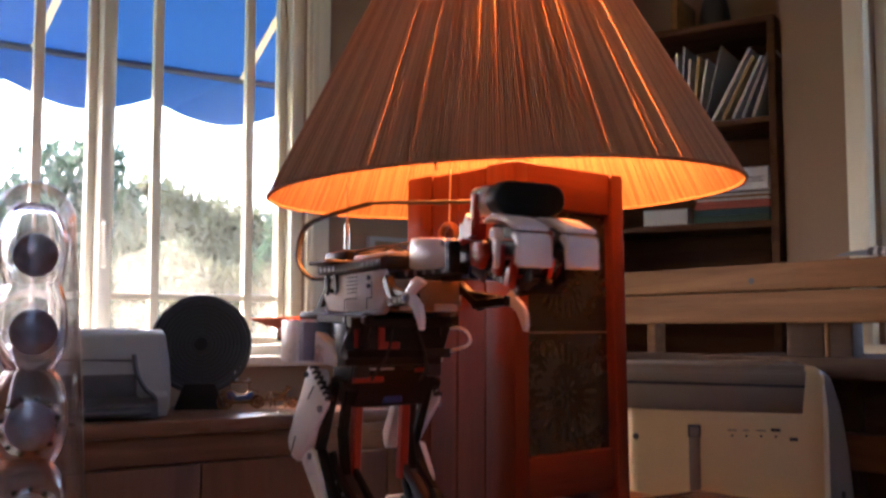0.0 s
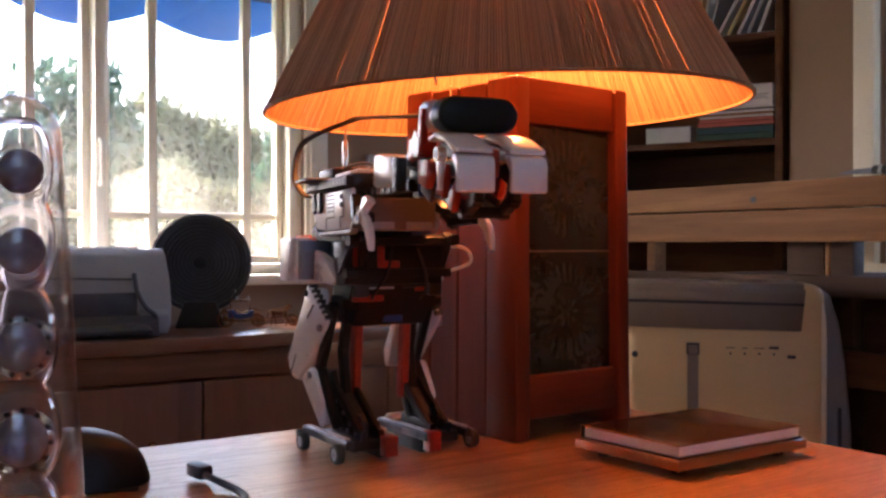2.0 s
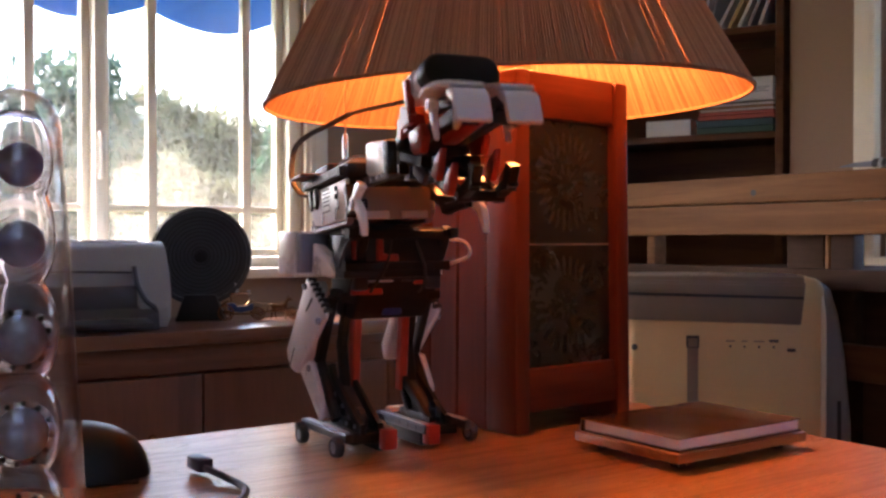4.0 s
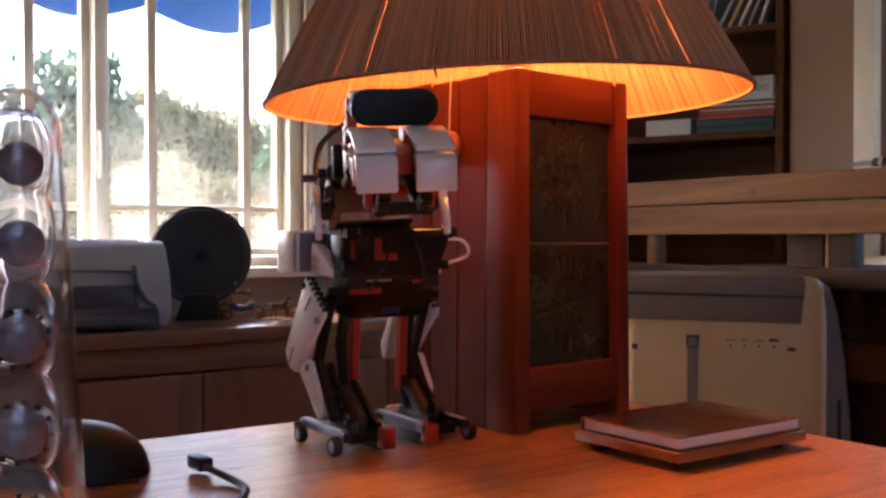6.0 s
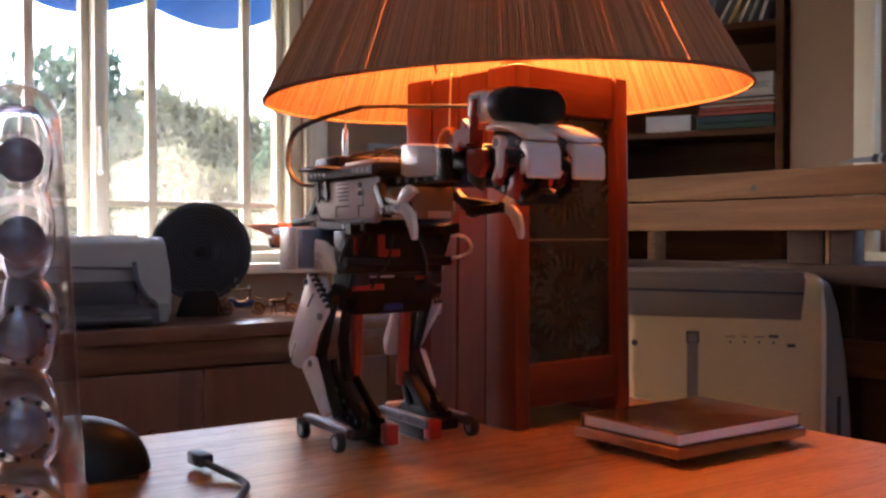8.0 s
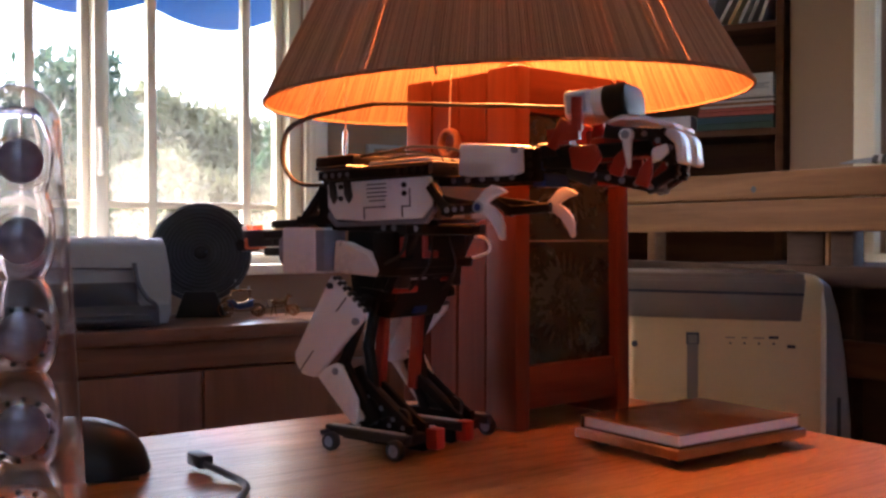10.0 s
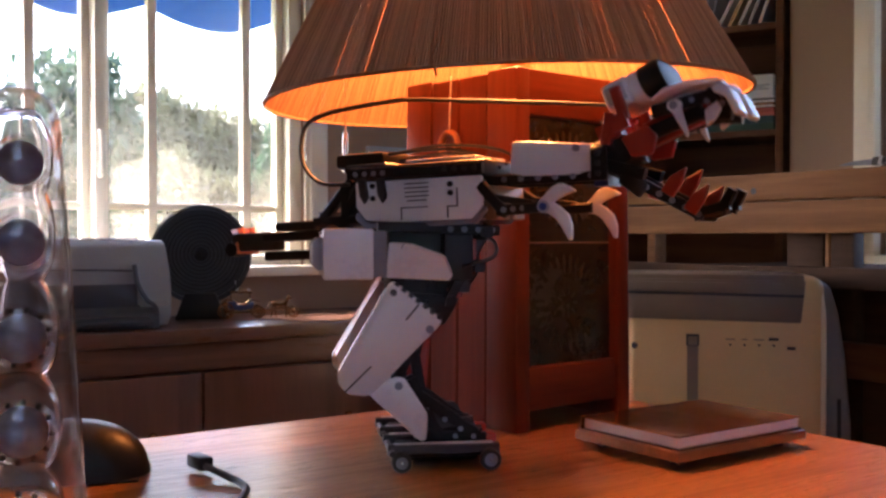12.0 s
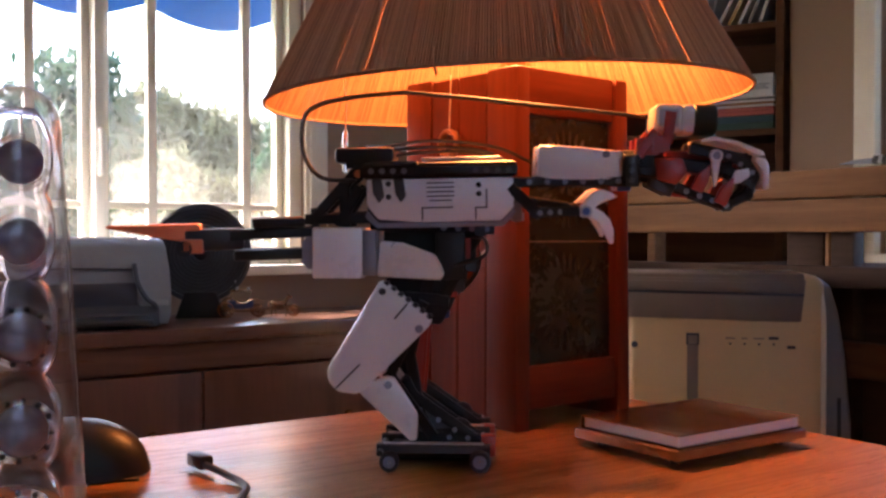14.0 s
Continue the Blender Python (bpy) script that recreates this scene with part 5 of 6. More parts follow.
def build_head(robot):
    """The upper head; its origin is the neck joint."""
    bm = bm_new()
    for s in (-1, 1):
        beam(bm, (0.002, s * 0.015, 0.004), (0.072, s * 0.015, -0.001), 0.0078, 0.010)
        beam(bm, (0.072, s * 0.015, -0.001), (0.090, s * 0.015, -0.010))
    box(bm, 0.000, 0.020, -0.019, 0.019, -0.010, 0.010)
    h = part("upper_head", bm, "black", robot, "robot head with a sensor and white snout plates")
    bm = bm_new()
    box(bm, 0.019, 0.040, -0.0245, 0.0245, 0.0250, 0.0455)
    sn = part("sensor_body", soft(bm, 0.004, 3), "white", h, "white body of the eye sensor")
    bm = bm_new()
    prism(bm, [(c * 0.0165 + 0.0118 * math.cos(a), 0.0345 + 0.0118 * math.sin(a)) for c, a in [((1 if i < 9 else -1), (i if i < 9 else i - 1) * math.pi / 8 - math.pi / 2) for i in range(18)]], 0.0475, 0.064, "x")
    part("sensor_face", soft(bm, 0.0022, 3), "black", sn, "glossy black sensor face")
    bm = bm_new()
    prism(bm, [(c * 0.0150 + 0.0112 * math.cos(a), 0.0348 + 0.0112 * math.sin(a)) for c, a in [((1 if i < 9 else -1), (i if i < 9 else i - 1) * math.pi / 8 - math.pi / 2) for i in range(18)]], 0.0395, 0.0480, "x")
    part("lens_ring", soft(bm, 0.0015, 2), "white", sn, "white ring behind the sensor face")
    for s in (-1, 1):
        bm = bm_new()
        box(bm, 0.022, 0.036, min(s * 0.0245, s * 0.0252), max(s * 0.0245, s * 0.0252), 0.029, 0.042)
        part("side_inset", bm, "lightgrey", sn)
        bm = bm_new()
        beam(bm, (0.010, s * 0.023, 0.010), (0.018, s * 0.023, 0.022))
        beam(bm, (0.0285, s * 0.0250, 0.020), (0.0300, s * 0.0250, 0.036), 0.005)
        box(bm, 0.018, 0.030, min(s * 0.0235, s * 0.0285), max(s * 0.0235, s * 0.0285), 0.010, 0.021)
        box(bm, 0.006, 0.022, min(s * 0.012, s * 0.026), max(s * 0.012, s * 0.026), 0.008, 0.020)
        part("bracket", bm, "red", h, "red bracket under the sensor")
        bm = bm_new()
        prism(bm, [(0.051, 0.0195), (0.062, 0.0225), (0.078, 0.0195), (0.0970, 0.0120), (0.0980, 0.0085), (0.0925, 0.0090), (0.077, 0.0160), (0.062, 0.0190), (0.052, 0.0165)], s * 0.0055, s * 0.031, "y")
        sp = part("snout_plate", soft(bm, 0.0014, 2), "white", h, "white moulded snout plate")
        bm = bm_new()
        prism(bm, [(0.0920, 0.0085), (0.0985, 0.0070), (0.1010, 0.0020), (0.1015, -0.0150), (0.0970, -0.0155), (0.0965, -0.0020), (0.0900, 0.0050)], s * 0.0055, s * 0.031, "y")
        part("snout_front", soft(bm, 0.0014, 2), "white", sp, "white front shell below a notch")
        bm = bm_new()
        prism(bm, [(0.0605, 0.0110), (0.0635, 0.0125), (0.0665, 0.0110), (0.0672, 0.0070), (0.0645, -0.0140), (0.0625, -0.0150), (0.0608, -0.0020), (0.0600, 0.0070)], s * 0.0245, s * 0.0285, "y")
        fg = part("fang", soft(bm, 0.001), "white", h, "white plastic fang")
        bm = bm_new()
        rod(bm, (0.0636, s * 0.024, 0.0085), (0.0636, s * 0.0300, 0.0085), 0.0046, 16)
        part("fang_hub", bm, "white", fg)
        pins(fg, "grey", (0.0636, 0, 0.0085), (0.0636, 0, 0.0085), 1, s * 0.0300, 0.0029, 0.0006)
        bm = bm_new()
        prism(bm, [(0.079, -0.002), (0.089, 0.000), (0.090, -0.006), (0.083, -0.011), (0.076, -0.0125), (0.0765, -0.0105)], s * 0.0175, s * 0.0215, "y")
        part("fang", soft(bm, 0.001), "white", h, "white plastic fang")
        bm = bm_new()
        prism(bm, [(0.020, 0.006), (0.040, 0.006), (0.044, -0.004), (0.036, -0.014), (0.022, -0.010)], s * 0.0195, s * 0.0255, "y")
        part("cheek_block", soft(bm, 0.0015), "red", h, "red block at the side of the head")
        bm = beam(bm_new(), (0.086, s * 0.0165, 0.006), (0.0935, s * 0.0165, -0.006))
        beam(bm, (0.050, s * 0.0165, 0.013), (0.086, s * 0.0165, 0.006), 0.0070, 0.0085)
        sb = part("snout_beam", bm, "black", h)
        pins(sb, "grey", (0.074, 0, 0.0085), (0.0915, 0, -0.003), 3, s * 0.0200, 0.0020, 0.0008)
    bm = bm_new()
    box(bm, 0.030, 0.084, -0.006, 0.006, -0.006, 0.012)
    part("nose_ridge", soft(bm, 0.002), "red", h, "red ridge between the snout plates")
    bm = bm_new()
    box(bm, -0.004, 0.012, -0.025, 0.025, 0.001, 0.011)
    part("cross_axle", soft(bm, 0.002), "black", h)
    return h


def build_jaw(robot):
    j = part("lower_jaw", soft(box(bm_new(), 0.074, 0.081, -0.016, 0.016, -0.0265, -0.019), 0.001), "black", robot, "black lower jaw with red teeth")
    for s in (-1, 1):
        for p, q in (((0.004, -0.005), (0.034, -0.012)), ((0.034, -0.012), (0.076, -0.0225)), ((0.076, -0.0225), (0.0905, -0.0135)), ((0.0905, -0.0135), (0.0925, -0.005))):
            part("jaw_beam", beam(bm_new(), (p[0], s * 0.013, p[1]), (q[0], s * 0.013, q[1])), "black", j)
    for s in (-1, 1):
        for x, z, k in ((0.048, -0.0065, 1.0), (0.066, -0.0145, 0.95)):
            bm = bm_new()
            prism(bm, [(x, z - 0.006), (x + 0.009, z - 0.009), (x + 0.0125, z + 0.001), (x + 0.0135 * k, z + 0.0135), (x + 0.004, z + 0.005)], s * 0.0175, s * 0.0225, "y")
            part("tooth", soft(bm, 0.001), "red", j, "red plastic tooth")
        bm = bm_new()
        prism(bm, [(0.016, -0.014), (0.034, -0.021), (0.038, -0.012), (0.030, -0.003), (0.018, -0.003)], s * 0.0175, s * 0.021, "y")
        part("cheek", soft(bm, 0.0015), "dark", j)
        pins(j, "grey", (0.036, 0, -0.0125), (0.076, 0, -0.0225), 5, s * 0.0170, 0.0022, 0.0008)
        bm = bm_new()
        beam(bm, (0.004, s * 0.019, -0.003), (0.030, s * 0.019, -0.004))
        part("link", bm, "black", j)
    bm = bm_new()
    box(bm, 0.036, 0.050, -0.012, 0.012, -0.020, -0.014)
    part("tongue", soft(bm, 0.002), "red", j)
    return j


def build_pelvis(robot):
    p = part("pelvis", soft(box(bm_new(), -0.040, 0.030, -0.036, 0.036, 0.152, 0.176), 0.002), "black", robot, "black hip frame with motors")
    bm = bm_new()
    prism(bm, [(-0.036, 0.122), (-0.026, 0.108), (0.003, 0.105), (0.011, 0.118), (0.023, 0.150), (0.023, 0.152), (-0.040, 0.152)], -0.034, 0.034, "y")
    box(bm, 0.000, 0.022, -0.051, 0.041, 0.140, 0.175)
    part("hip_block", soft(bm, 0.003), "black", p)
    for s in (-1, 1):
        y0, y1 = sorted((s * 0.032, s * 0.061))
        bm = bm_new()
        box(bm, -0.090, -0.053, y0, y1, 0.141, 0.1785)
        mo = part("motor", soft(bm, 0.002), "white", p, "white motor housing with grey end caps")
        bm = bm_new()
        box(bm, -0.0535, -0.0435, y0 + 0.0015, y1 - 0.0015, 0.143, 0.1765)
        part("motor_band", soft(bm, 0.001), "grey", mo)
        bm = bm_new()
        prism(bm, [(-0.098, 0.152), (-0.094, 0.148), (-0.0895, 0.148), (-0.0895, 0.172), (-0.094, 0.172), (-0.098, 0.168)], s * 0.036, s * 0.057, "y")
        part("motor_cap", soft(bm, 0.001), "grey", mo)
        bm = panel([(-0.0435, 0.142), (-0.041, 0.1685), (-0.024, 0.1675), (0.0005, 0.1585), (0.0085, 0.143), (0.004, 0.1395)], s * 0.046, 0.004, 0.010, 0.002)
        ha = part("hip_armour", bm, "white", p, "white curved hip shell")
        pins(ha, "grey", (-0.0295, 0, 0.1645), (-0.0295, 0, 0.1645), 1, s * 0.0515, 0.0028, 0.002)
        bm = bm_new()
        beam(bm, (-0.045, s * 0.040, 0.180), (0.040, s * 0.040, 0.1775))
        beam(bm, (0.034, s * 0.038, 0.178), (0.006, s * 0.038, 0.126))
        beam(bm, (-0.036, s * 0.038, 0.150), (0.026, s * 0.038, 0.150))
        beam(bm, (-0.020, s * 0.038, 0.126), (0.006, s * 0.038, 0.124))
        fr = part("hip_frame", bm, "black", p)
        pins(fr, "grey", (0.006, 0, 0.1783), (0.038, 0, 0.1775), 4, s * 0.044, 0.0024, 0.001)
        bm = bm_new()
        if s < 0:
            prism(bm, [(-0.026, 0.172), (-0.020, 0.172), (-0.020, 0.160), (-0.006, 0.160), (-0.006, 0.154), (-0.026, 0.154)], 0.0255, 0.0325, "x")
        else:
            box(bm, 0.010, 0.0185, 0.016, 0.026, 0.134, 0.142)
        part("red_block", soft(bm, 0.001, 1), "red", p, "red connector block")
        bm = bm_new()
        rod(bm, (0.0165, s * 0.004, 0.138), (0.0165, s * 0.034, 0.138), 0.0022, 8)
        part("axle", bm, "lightgrey" if s < 0 else "dark", p)
        bm = bm_new()
        box(bm, 0.008, 0.0215, min(s * 0.028, s * 0.041), max(s * 0.028, s * 0.041), 0.130, 0.147)
        part("gear_box", soft(bm, 0.002), "dark", p)
        bm = bm_new()
        tube(bm, [(0.004, s * 0.020, 0.122), (0.020, s * 0.024, 0.132), (0.032, s * 0.018, 0.150), (0.028, s * 0.010, 0.176)], 0.0014, 6)
        part("wire", bm, "rubber", p)
        bm = bm_new()
        tube(bm, [(0.022, s * 0.036, 0.172), (0.036, s * 0.054, 0.170), (0.036, s * 0.060, 0.158), (0.014, s * 0.052, 0.150)], 0.0014, 6)
        part("wire", bm, "paper" if s > 0 else "rubber", p)
    bm = bm_new()
    beam(bm, (0.033, -0.050, 0.176), (0.033, 0.041, 0.176), 0.0078, 0.0078, (1, 0, 0))
    beam(bm, (0.027, -0.050, 0.150), (0.027, 0.040, 0.150), 0.0078, 0.0078, (1, 0, 0))
    beam(bm, (0.006, -0.043, 0.124), (0.006, 0.043, 0.124), 0.0078, 0.0078, (1, 0, 0))
    part("cross_beam", bm, "black", p)
    for y0, y1, z0, z1, mt in ((-0.044, -0.026, 0.155, 0.171, "red"), (-0.040, -0.012, 0.126, 0.133, "red"), (0.018, 0.034, 0.153, 0.160, "red"), (-0.008, 0.010, 0.108, 0.122, "blue_pin")):
        x = 0.0225 if z0 > 0.15 else 0.0125 if z0 > 0.12 else 0.005
        bm = bm_new()
        box(bm, x - 0.008, x + 0.0035, y0, y1, z0, z1)
        part("connector", soft(bm, 0.001, 1), mt, p, "small connector between the hip beams")
    bm = bm_new()
    rod(bm, (0.0, 0, 0.174), (0.0, 0, 0.184), 0.022, 24)
    part("turntable", bm, "dark", p)
    return p


def build_leg(robot, s):
    """One leg; s is -1 for the right, 1 for the left. The origin is on the desk below the ankle."""
    bm = bm_new()
    beam(bm, (-0.006, -s * 0.004, 0.140), (-0.020, -s * 0.004, 0.082))
    beam(bm, (-0.020, -s * 0.004, 0.082), (-0.010, -s * 0.004, 0.026))
    beam(bm, (-0.010, s * 0.010, 0.120), (-0.034, s * 0.010, 0.068))
    beam(bm, (-0.034, s * 0.010, 0.068), (-0.004, s * 0.010, 0.026))
    leg = part("leg", bm, "black", robot, "white-armoured bent leg on a wheeled foot")
    for q in (-0.012, 0.004):
        bm = bm_new()
        beam(bm, (-0.022, s * q, 0.062), (-0.004, s * q, 0.024), 0.005, 0.0078)
        beam(bm, (-0.016, s * q, 0.052), (0.028, s * q, 0.021), 0.005, 0.0078)
        beam(bm, (-0.012, s * q, 0.022), (0.030, s * q, 0.020), 0.005, 0.0078)
        part("ankle_bracket", bm, "black", leg)
    bm = bm_new()
    prism(bm, [(-0.020, 0.056), (-0.012, 0.050), (0.016, 0.030), (0.020, 0.018), (-0.014, 0.018), (-0.016, 0.03)], s * -0.009, s * 0.001, "y")
    part("ankle_block", soft(bm, 0.002), "dark", leg)
    for x, z in ((-0.012, 0.042), (0.002, 0.0345), (0.014, 0.027), (0.024, 0.021), (-0.004, 0.023), (0.010, 0.0215)):
        pins(leg, "grey", (x, 0, z), (x, 0, z), 1, s * 0.0065, 0.0020, 0.0008)
    bm = bm_new()
    lathe(bm, [(0.002, -0.002), (0.0085, -0.002), (0.0085, 0.002), (0.002, 0.002)], 20, close=True, m=pose(0.018, 0.0, 0.0265, 90, 0, 0))
    part("ankle_gear", bm, "dark", leg)
    bm = bm_new()
    beam(bm, (-0.010, -s * 0.013, 0.124), (-0.016, -s * 0.013, 0.046), 0.0078, 0.010)
    part("strut", bm, "red", leg, "red upright strut")
    y = s * 0.016
    th = part("thigh_armour", panel([(-0.041, 0.1390), (-0.037, 0.1395), (-0.002, 0.1120), (-0.003, 0.107), (-0.052, 0.0590), (-0.058, 0.0555), (-0.072, 0.0570), (-0.079, 0.0650), (-0.0795, 0.0740)], y, 0.004, 0.006, 0.002), "white", leg, "white moulded thigh shell")
    pins(th, "dark", (-0.0385, 0, 0.1315), (-0.0385, 0, 0.1315), 1, y + s * 0.0062, 0.0026, 0.0016)
    pins(th, "grey", (-0.0115, 0, 0.1040), (-0.0115, 0, 0.1040), 1, y + s * 0.0058, 0.0030, 0.0016)
    bm = bm_new()
    rod(bm, (-0.0200, y + s * 0.0078, 0.1225), (-0.0295, y + s * 0.0088, 0.1115), 0.0007, 6)
    part("seam", bm, "dark", th)
    part("seam", rod(bm_new(), (-0.0550, y + s * 0.0086, 0.078), (-0.0740, y + s * 0.0052, 0.0590), 0.0006, 6), "dark", th)
    # toothed upper edge of the thigh shell
    bm = bm_new()
    for k in range(7):
        p = Vector((-0.036, 0, 0.137)).lerp(Vector((-0.004, 0, 0.113)), k / 6)
        rod(bm, (p.x, y - s * 0.003, p.z), (p.x, y + s * 0.004, p.z), 0.0022, 8)
    part("edge_ribs", bm, "dark", th)
    sh = part("shin_armour", panel([(-0.0365, 0.0690), (-0.030, 0.0680), (-0.0125, 0.0410), (-0.0135, 0.0215), (-0.0180, 0.0205), (-0.0560, 0.0560), (-0.0565, 0.0600)], y - s * 0.001, 0.004, 0.003, 0.0018), "white", leg, "white moulded shin shell")
    pins(sh, "grey", (-0.0345, 0, 0.0625), (-0.0345, 0, 0.0625), 1, y + s * 0.003, 0.0030, 0.0024)
    # the inner side of the shells, curved round the leg
    bm = bm_new()
    prism(bm, [(-0.078, 0.074), (-0.074, 0.060), (-0.068, 0.060), (-0.036, 0.128), (-0.041, 0.137)], y - s * 0.016, y, "y")
    part("thigh_back", soft(bm, 0.003), "white", leg)
    bm = bm_new()
    prism(bm, [(-0.055, 0.060), (-0.050, 0.060), (-0.016, 0.024), (-0.020, 0.021)], y - s * 0.014, y, "y")
    part("shin_back", soft(bm, 0.002), "white", leg)
    # foot: two side beams, plate, small wheels and red toes
    ft = part("foot", soft(box(bm_new(), -0.034, 0.034, -0.014, 0.014, 0.0075, 0.0165), 0.002), "black", leg, "black wheeled foot")
    for k in (-1, 1):
        bm = bm_new()
        beam(bm, (-0.039, k * 0.0195, 0.0155), (0.037, k * 0.0195, 0.0150), 0.0075, 0.0075)
        part("side_beam", bm, "dark", ft)
        bm = bm_new()
        box(bm, -0.038, 0.036, min(k * 0.017, k * 0.022), max(k * 0.017, k * 0.022), 0.0188, 0.0200)
        part("top_strip", soft(bm, 0.0004, 1), "lightgrey", ft, "grey strip on the foot")
        for x, r in ((-0.033, 0.0075), (0.033, 0.0080)):
            if k != s:
                break
            bm = bm_new()
            lathe(bm, [(r - 0.003, -0.0035), (r - 0.0008, -0.0035), (r, -0.002), (r, 0.002), (r - 0.0008, 0.0035), (r - 0.003, 0.0035)], 24, close=True, m=pose(x, k * 0.0270, r, 90, 0, 0))
            part("wheel", bm, "rubber", ft)
            bm = bm_new()
            lathe(bm, [(0.0012, -0.0032), (r - 0.0028, -0.0032), (r - 0.0028, 0.0032), (0.0012, 0.0032)], 20, close=True, m=pose(x, k * 0.0270, r, 90, 0, 0))
            part("hub", bm, "grey", ft)
        if k == s:
            continue
        bm = bm_new()
        box(bm, 0.034, 0.045, min(k * 0.010, k * 0.0215), max(k * 0.010, k * 0.0215), 0.003, 0.0195)
        part("toe", soft(bm, 0.0012), "red", ft, "red toe block")
        bm = bm_new()
        box(bm, -0.030, 0.030, min(k * 0.012, k * 0.021), max(k * 0.012, k * 0.021), 0.0, 0.0125)
        part("skid", soft(bm, 0.001), "black", ft)
        pins(ft, "dark", (-0.030, 0, 0.0153), (0.026, 0, 0.0152), 5, k * 0.0232, 0.0022, 0.0007)
    bm = bm_new()
    rod(bm, (-0.040, -0.030, 0.014), (-0.040, 0.030, 0.014), 0.0024, 8)
    part("axle", bm, "dark", ft)
    bm = bm_new()
    rod(bm, (-0.020, 0, 0.018), (0.024, 0, 0.024), 0.006, 12)
    part("ankle_gear", bm, "black", ft)
    return leg


NECK, JAW, TAIL = (0.1440, 0.0, 0.2230), (0.1500, 0.0, 0.2240), (-0.0920, 0.0, 0.1780)


# ---- build ----
build_room()
build_windows()
build_outside()
build_garden()
build_desk()
build_lamp()
build_book()
build_mouse()
build_usb_plug()
build_ball_tube()
build_credenza()
build_printer()
build_fan()
build_coach()
build_bookshelf()
build_pine_bench()
build_air_conditioner()
robot = thing("robot", pose(0, 0.775, TOP), "white and black toy-brick dinosaur robot standing on the desk", "robot")
robot.scale = (0.97, 0.97, 0.97)
torso, tail, head, jaw = build_torso(robot), build_tail(robot), build_head(robot), build_jaw(robot)
tail_tip = build_tail_tip(robot)
pelvis, leg_right, leg_left = build_pelvis(robot), build_leg(robot, -1), build_leg(robot, 1)
leg_right.location, leg_left.location = (0, -0.036, 0), (0, 0.036, 0)
head_cable = part("head_cable", tube(bm_new(), [(-0.118, 0, 0), (-0.06, 0, 0.0006), (0, 0, 0)], 0.0015, 10, 8, 1.9), "rubber", robot, "black sensor cable")
back_cable = part("back_cable", tube(bm_new(), [(0, 0, 0), (0.06, 0, 0.0006), (0.118, 0, 0)], 0.0016, 10, 8, 1.9), "rubber", robot, "black sensor cable")

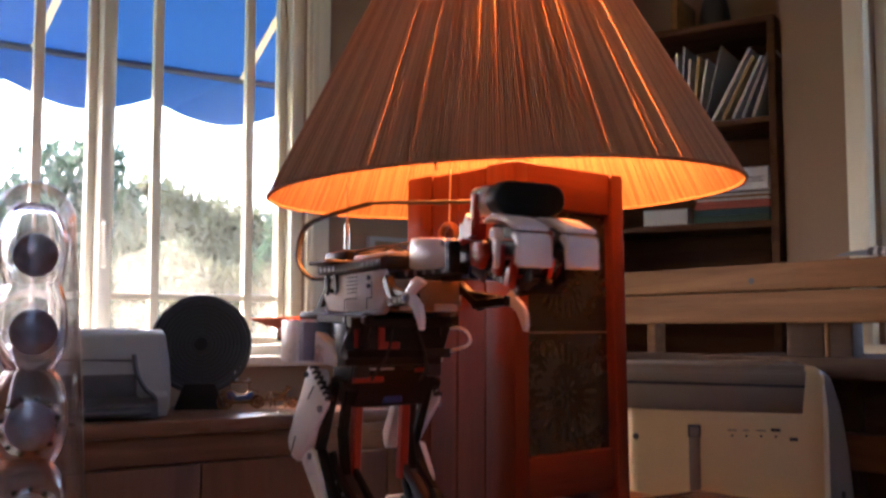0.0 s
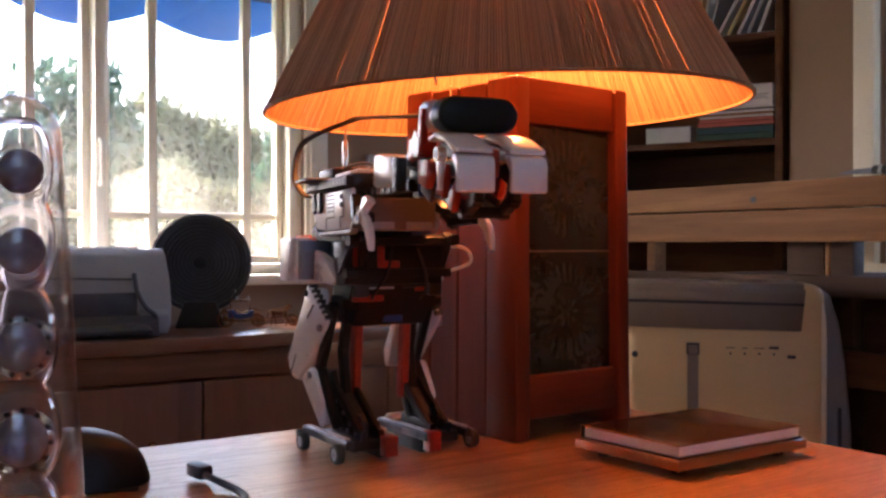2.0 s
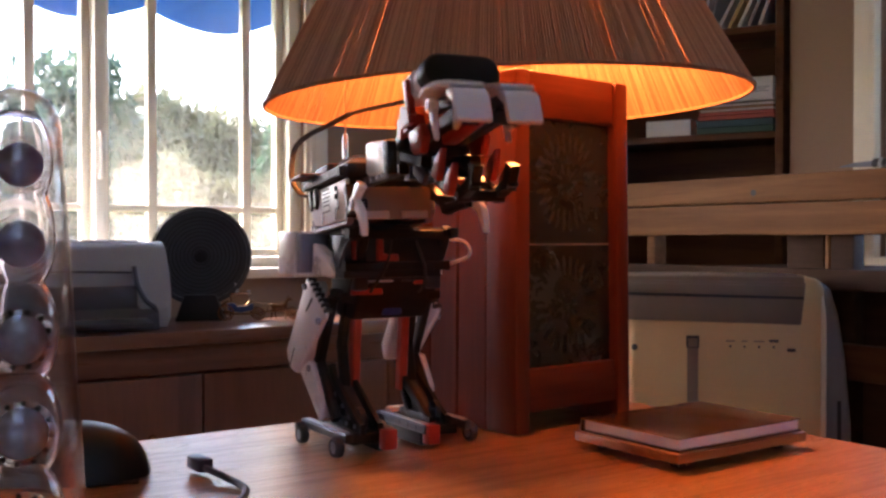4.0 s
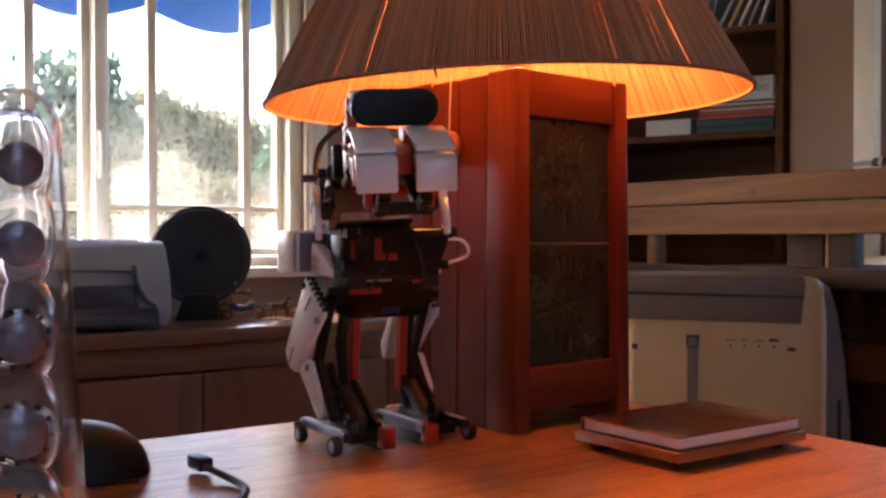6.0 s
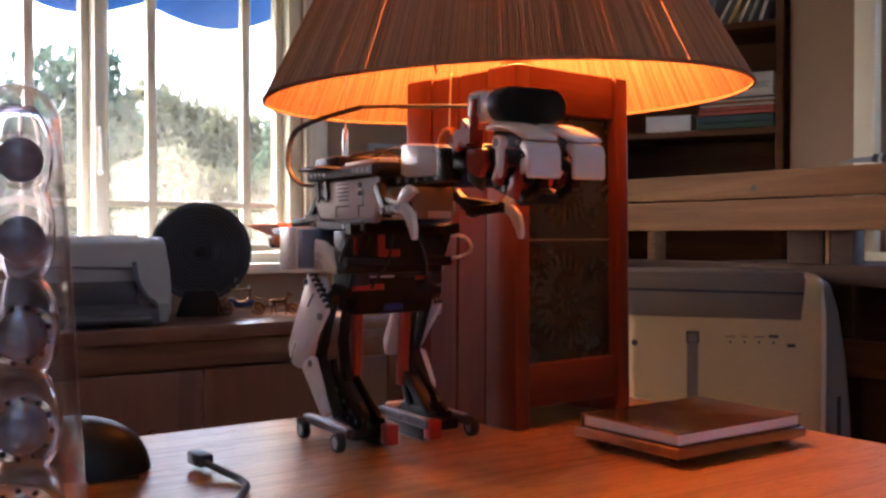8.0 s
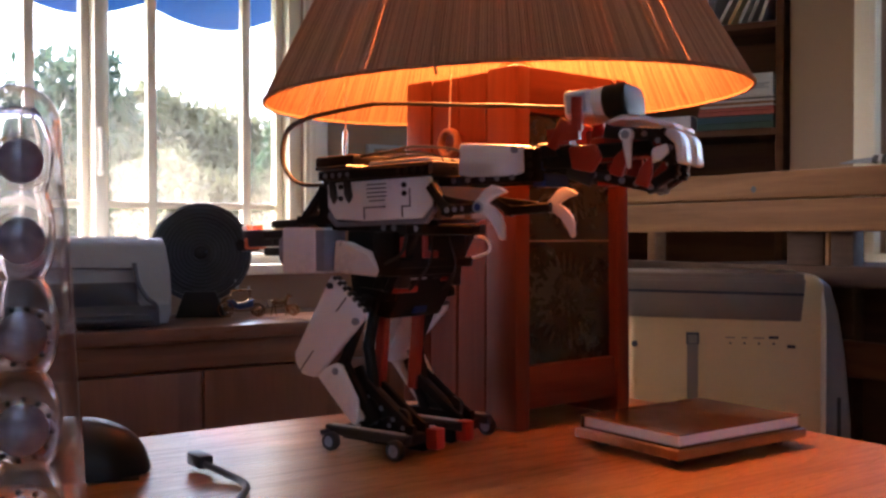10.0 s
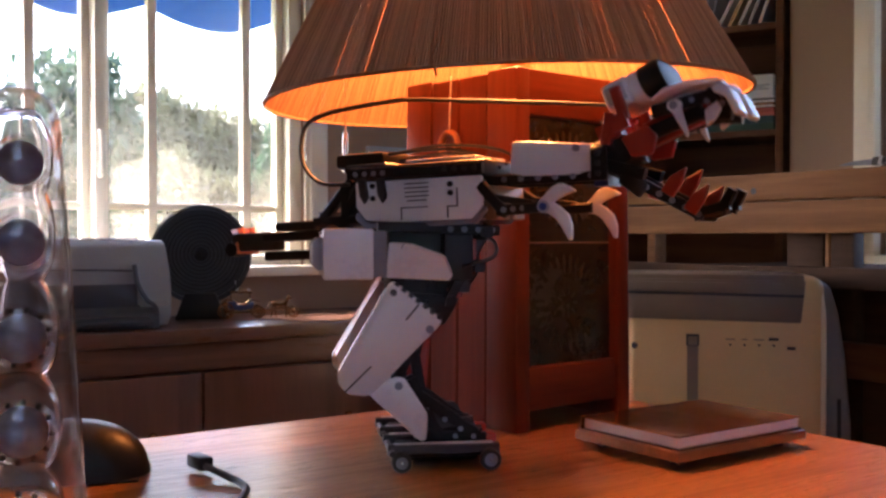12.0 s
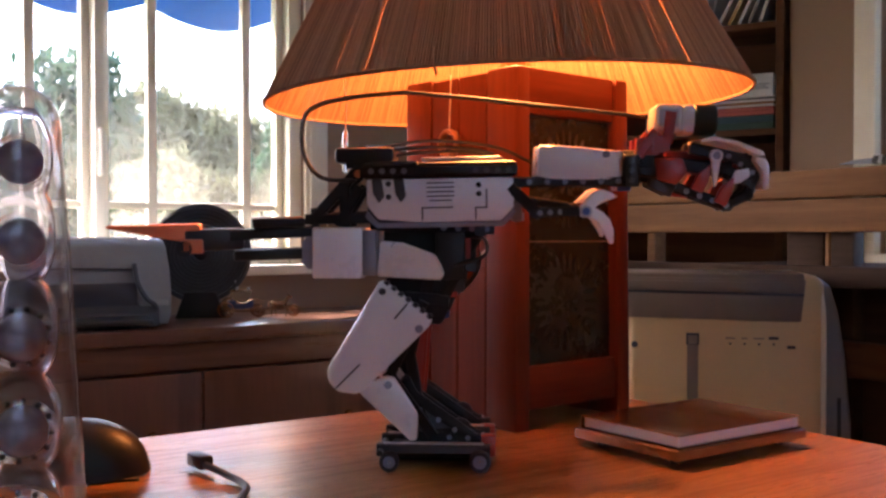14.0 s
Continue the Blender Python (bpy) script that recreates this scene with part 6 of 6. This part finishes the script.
# seconds; robot: x, y, heading; torso: turn, nose down, lean; head: turn, nose down; jaw open; tail turn; sideways sway
POSES = [
    (0.0, -0.0459, 0.8119, -58.0, 1.2, -1.3, -0.8, -7.2, 1.9, 4.0, 4.1, 0.0009),
    (0.5, -0.0450, 0.8124, -59.7, 9.6, -0.2, 1.5, 2.5, 0.0, 4.0, -2.5, -0.0006),
    (1.0, -0.0451, 0.8125, -59.7, 4.7, -1.9, 1.4, 2.8, 4.2, 4.0, -6.1, -0.0023),
    (1.2, -0.0464, 0.8119, -58.1, -9.7, 0.9, 2.5, -4.4, 3.2, 4.0, -5.3, -0.0168),
    (1.5, -0.0466, 0.8120, -58.2, -15.3, 4.5, 3.4, -1.5, 1.4, 4.0, -4.0, -0.0237),
    (2.0, -0.0454, 0.8124, -58.3, -8.5, -1.0, 0.1, 0.1, 4.2, 4.0, -2.0, -0.0139),
    (2.5, -0.0464, 0.8120, -58.1, -9.4, -2.3, 0.9, 1.0, 4.7, 4.0, 0.1, -0.0150),
    (2.7, -0.0464, 0.8119, -58.1, -10.0, -4.4, 0.2, -0.6, 9.1, 4.0, 0.9, -0.0173),
    (3.0, -0.0464, 0.8119, -58.0, -10.5, -3.3, 1.9, 4.5, -23.3, 39.9, 2.2, -0.0148),
    (3.2, -0.0463, 0.8119, -58.0, -10.3, -4.1, 1.4, 4.3, -23.9, 40.3, 3.0, -0.0151),
    (3.7, -0.0463, 0.8119, -58.0, -10.3, -4.1, 1.4, 4.3, -23.9, 40.3, 3.0, -0.0151),
    (4.3, -0.0463, 0.8119, -58.0, -8.0, -4.1, 1.4, 4.3, 4.0, 4.0, 3.0, -0.0151),
    (5.3, -0.0441, 0.8131, -60.7, 1.3, -3.4, -0.4, 1.6, 6.9, 4.0, 11.7, -0.0050),
    (5.5, -0.0462, 0.8120, -58.0, -9.0, -3.9, -0.4, -3.6, 6.2, 4.0, 11.2, -0.0083),
    (5.7, -0.0466, 0.8120, -58.1, -18.0, -3.2, 2.0, 4.0, 6.7, 4.0, 10.7, -0.0200),
    (6.0, -0.0475, 0.8121, -58.2, -24.0, -2.9, 2.8, 4.5, 12.0, 4.0, 10.0, -0.0130),
    (6.5, -0.0466, 0.8120, -58.2, -20.0, -4.7, 2.0, 5.5, 12.1, 4.0, 8.7, -0.0195),
    (7.0, -0.0466, 0.8120, -58.2, -20.0, -5.0, 2.1, 5.5, 12.6, 4.0, 7.4, -0.0190),
    (7.5, -0.0466, 0.8120, -58.2, -18.5, -2.8, 2.4, 7.0, 12.0, 4.0, 6.2, -0.0170),
    (7.8, -0.0463, 0.8120, -58.0, -11.0, -1.6, 2.0, 1.5, 4.4, 4.0, 5.4, -0.0100),
    (8.0, -0.0453, 0.8122, -58.0, 1.2, -1.0, 0.3, -1.4, 2.6, 4.0, 4.9, -0.0057),
    (8.2, -0.0300, 0.8294, -44.7, -13.7, -2.9, -0.1, 10.6, 1.6, 4.0, 4.3, -0.0167),
    (9.3, -0.0293, 0.8115, -38.4, -6.8, -2.2, 0.5, 10.1, -1.2, 4.0, 0.8, -0.0134),
    (10.3, -0.0167, 0.7935, -32.1, 0.2, -1.4, 1.0, 9.5, -3.9, 4.0, -2.6, -0.0101),
    (10.6, -0.0039, 0.7918, -25.1, -19.5, -1.9, -0.1, 18.9, -0.3, 4.0, 6.6, -0.0221),
    (11.0, -0.0129, 0.7771, -16.0, -19.8, -1.3, 4.2, 9.8, -1.6, 4.0, 6.1, -0.0195),
    (11.5, -0.0081, 0.7782, -15.4, -4.4, -1.1, 2.8, -3.1, -3.5, 4.0, 18.2, -0.0068),
    (12.0, -0.0066, 0.7634, 8.5, -34.4, -2.0, 0.7, -4.0, -21.5, 37.3, 0.9, -0.0076),
    (12.2, -0.0071, 0.7568, 7.7, -35.5, -2.1, 1.4, 6.5, -34.3, 57.5, 4.9, -0.0120),
    (13.0, -0.0065, 0.7570, 6.7, -34.3, -2.0, 1.5, 5.7, -33.5, 57.0, 4.8, -0.0121),
    (13.2, -0.0065, 0.7650, 6.2, -29.8, -1.5, 1.6, -6.4, -12.6, 4.0, -0.7, -0.0036),
    (13.5, -0.0013, 0.7652, 0.4, -22.6, -1.2, 2.5, -9.0, -1.8, 4.0, 1.5, -0.0069),
    (14.0, -0.0034, 0.7577, -2.5, 1.3, -1.2, 3.1, -4.0, 2.7, 4.0, 11.1, -0.0197),
]


# seconds and turn of the tail's tip on its hinge
TIP = [(0.0, 8), (0.5, 50), (1.0, 32), (1.5, 0), (8.2, 0), (9.3, -25), (10.3, -50), (10.6, -72), (11.0, -60), (11.5, -22), (12.0, -48), (13.0, -50), (13.2, -46), (13.5, -20), (14.0, 0)]


def tip_turn(t):
    for (a, p), (b, q) in zip(TIP, TIP[1:]):
        if t <= b:
            return p + (q - p) * (t - a) / (b - a)
    return 0


def chain(row):
    """The poses of all parts of the robot in its own space, from one row."""
    t, x, y, rz, ty, tp, tl, hy, hp, jo, ta, sway = row
    turn = Matrix.Translation((0, sway, 0.17)) @ pose(0, 0, 0, tl, tp, ty) @ Matrix.Translation((0, 0, -0.17))
    hd = turn @ Matrix.Translation(NECK) @ pose(0, 0, 0, 0, hp, hy)
    jw = turn @ Matrix.Translation(NECK) @ pose(0, 0, 0, 0, hp + jo, hy)
    tlm = turn @ Matrix.Translation(TAIL) @ pose(0, 0, 0, 0, 0, ta)
    tip = tlm @ Matrix.Translation((-0.090, 0, 0)) @ pose(0, 0, 0, 0, 0, tip_turn(t))
    a = turn @ Vector((-0.022, -0.006, 0.282))
    b = hd @ Vector((0.014, -0.004, 0.037))
    d = b - a
    q = d.to_track_quat("X", "Z").to_matrix().to_4x4()
    return {"root": Matrix.Translation((x, y, TOP)) @ pose(0, 0, 0, 0, 0, rz), "torso": turn, "head": hd, "jaw": jw, "tail": tlm, "tip": tip, "cable": Matrix.Translation(b) @ q, "rear": Matrix.Translation(a) @ q}


def motions():
    rows = [(r[0], chain(r)) for r in POSES]
    for ob, key in ((robot, "root"), (torso, "torso"), (head, "head"), (jaw, "jaw"), (tail, "tail"), (tail_tip, "tip"), (head_cable, "cable"), (back_cable, "rear")):
        walk(ob, [(t, c[key]) for t, c in rows])


motions()
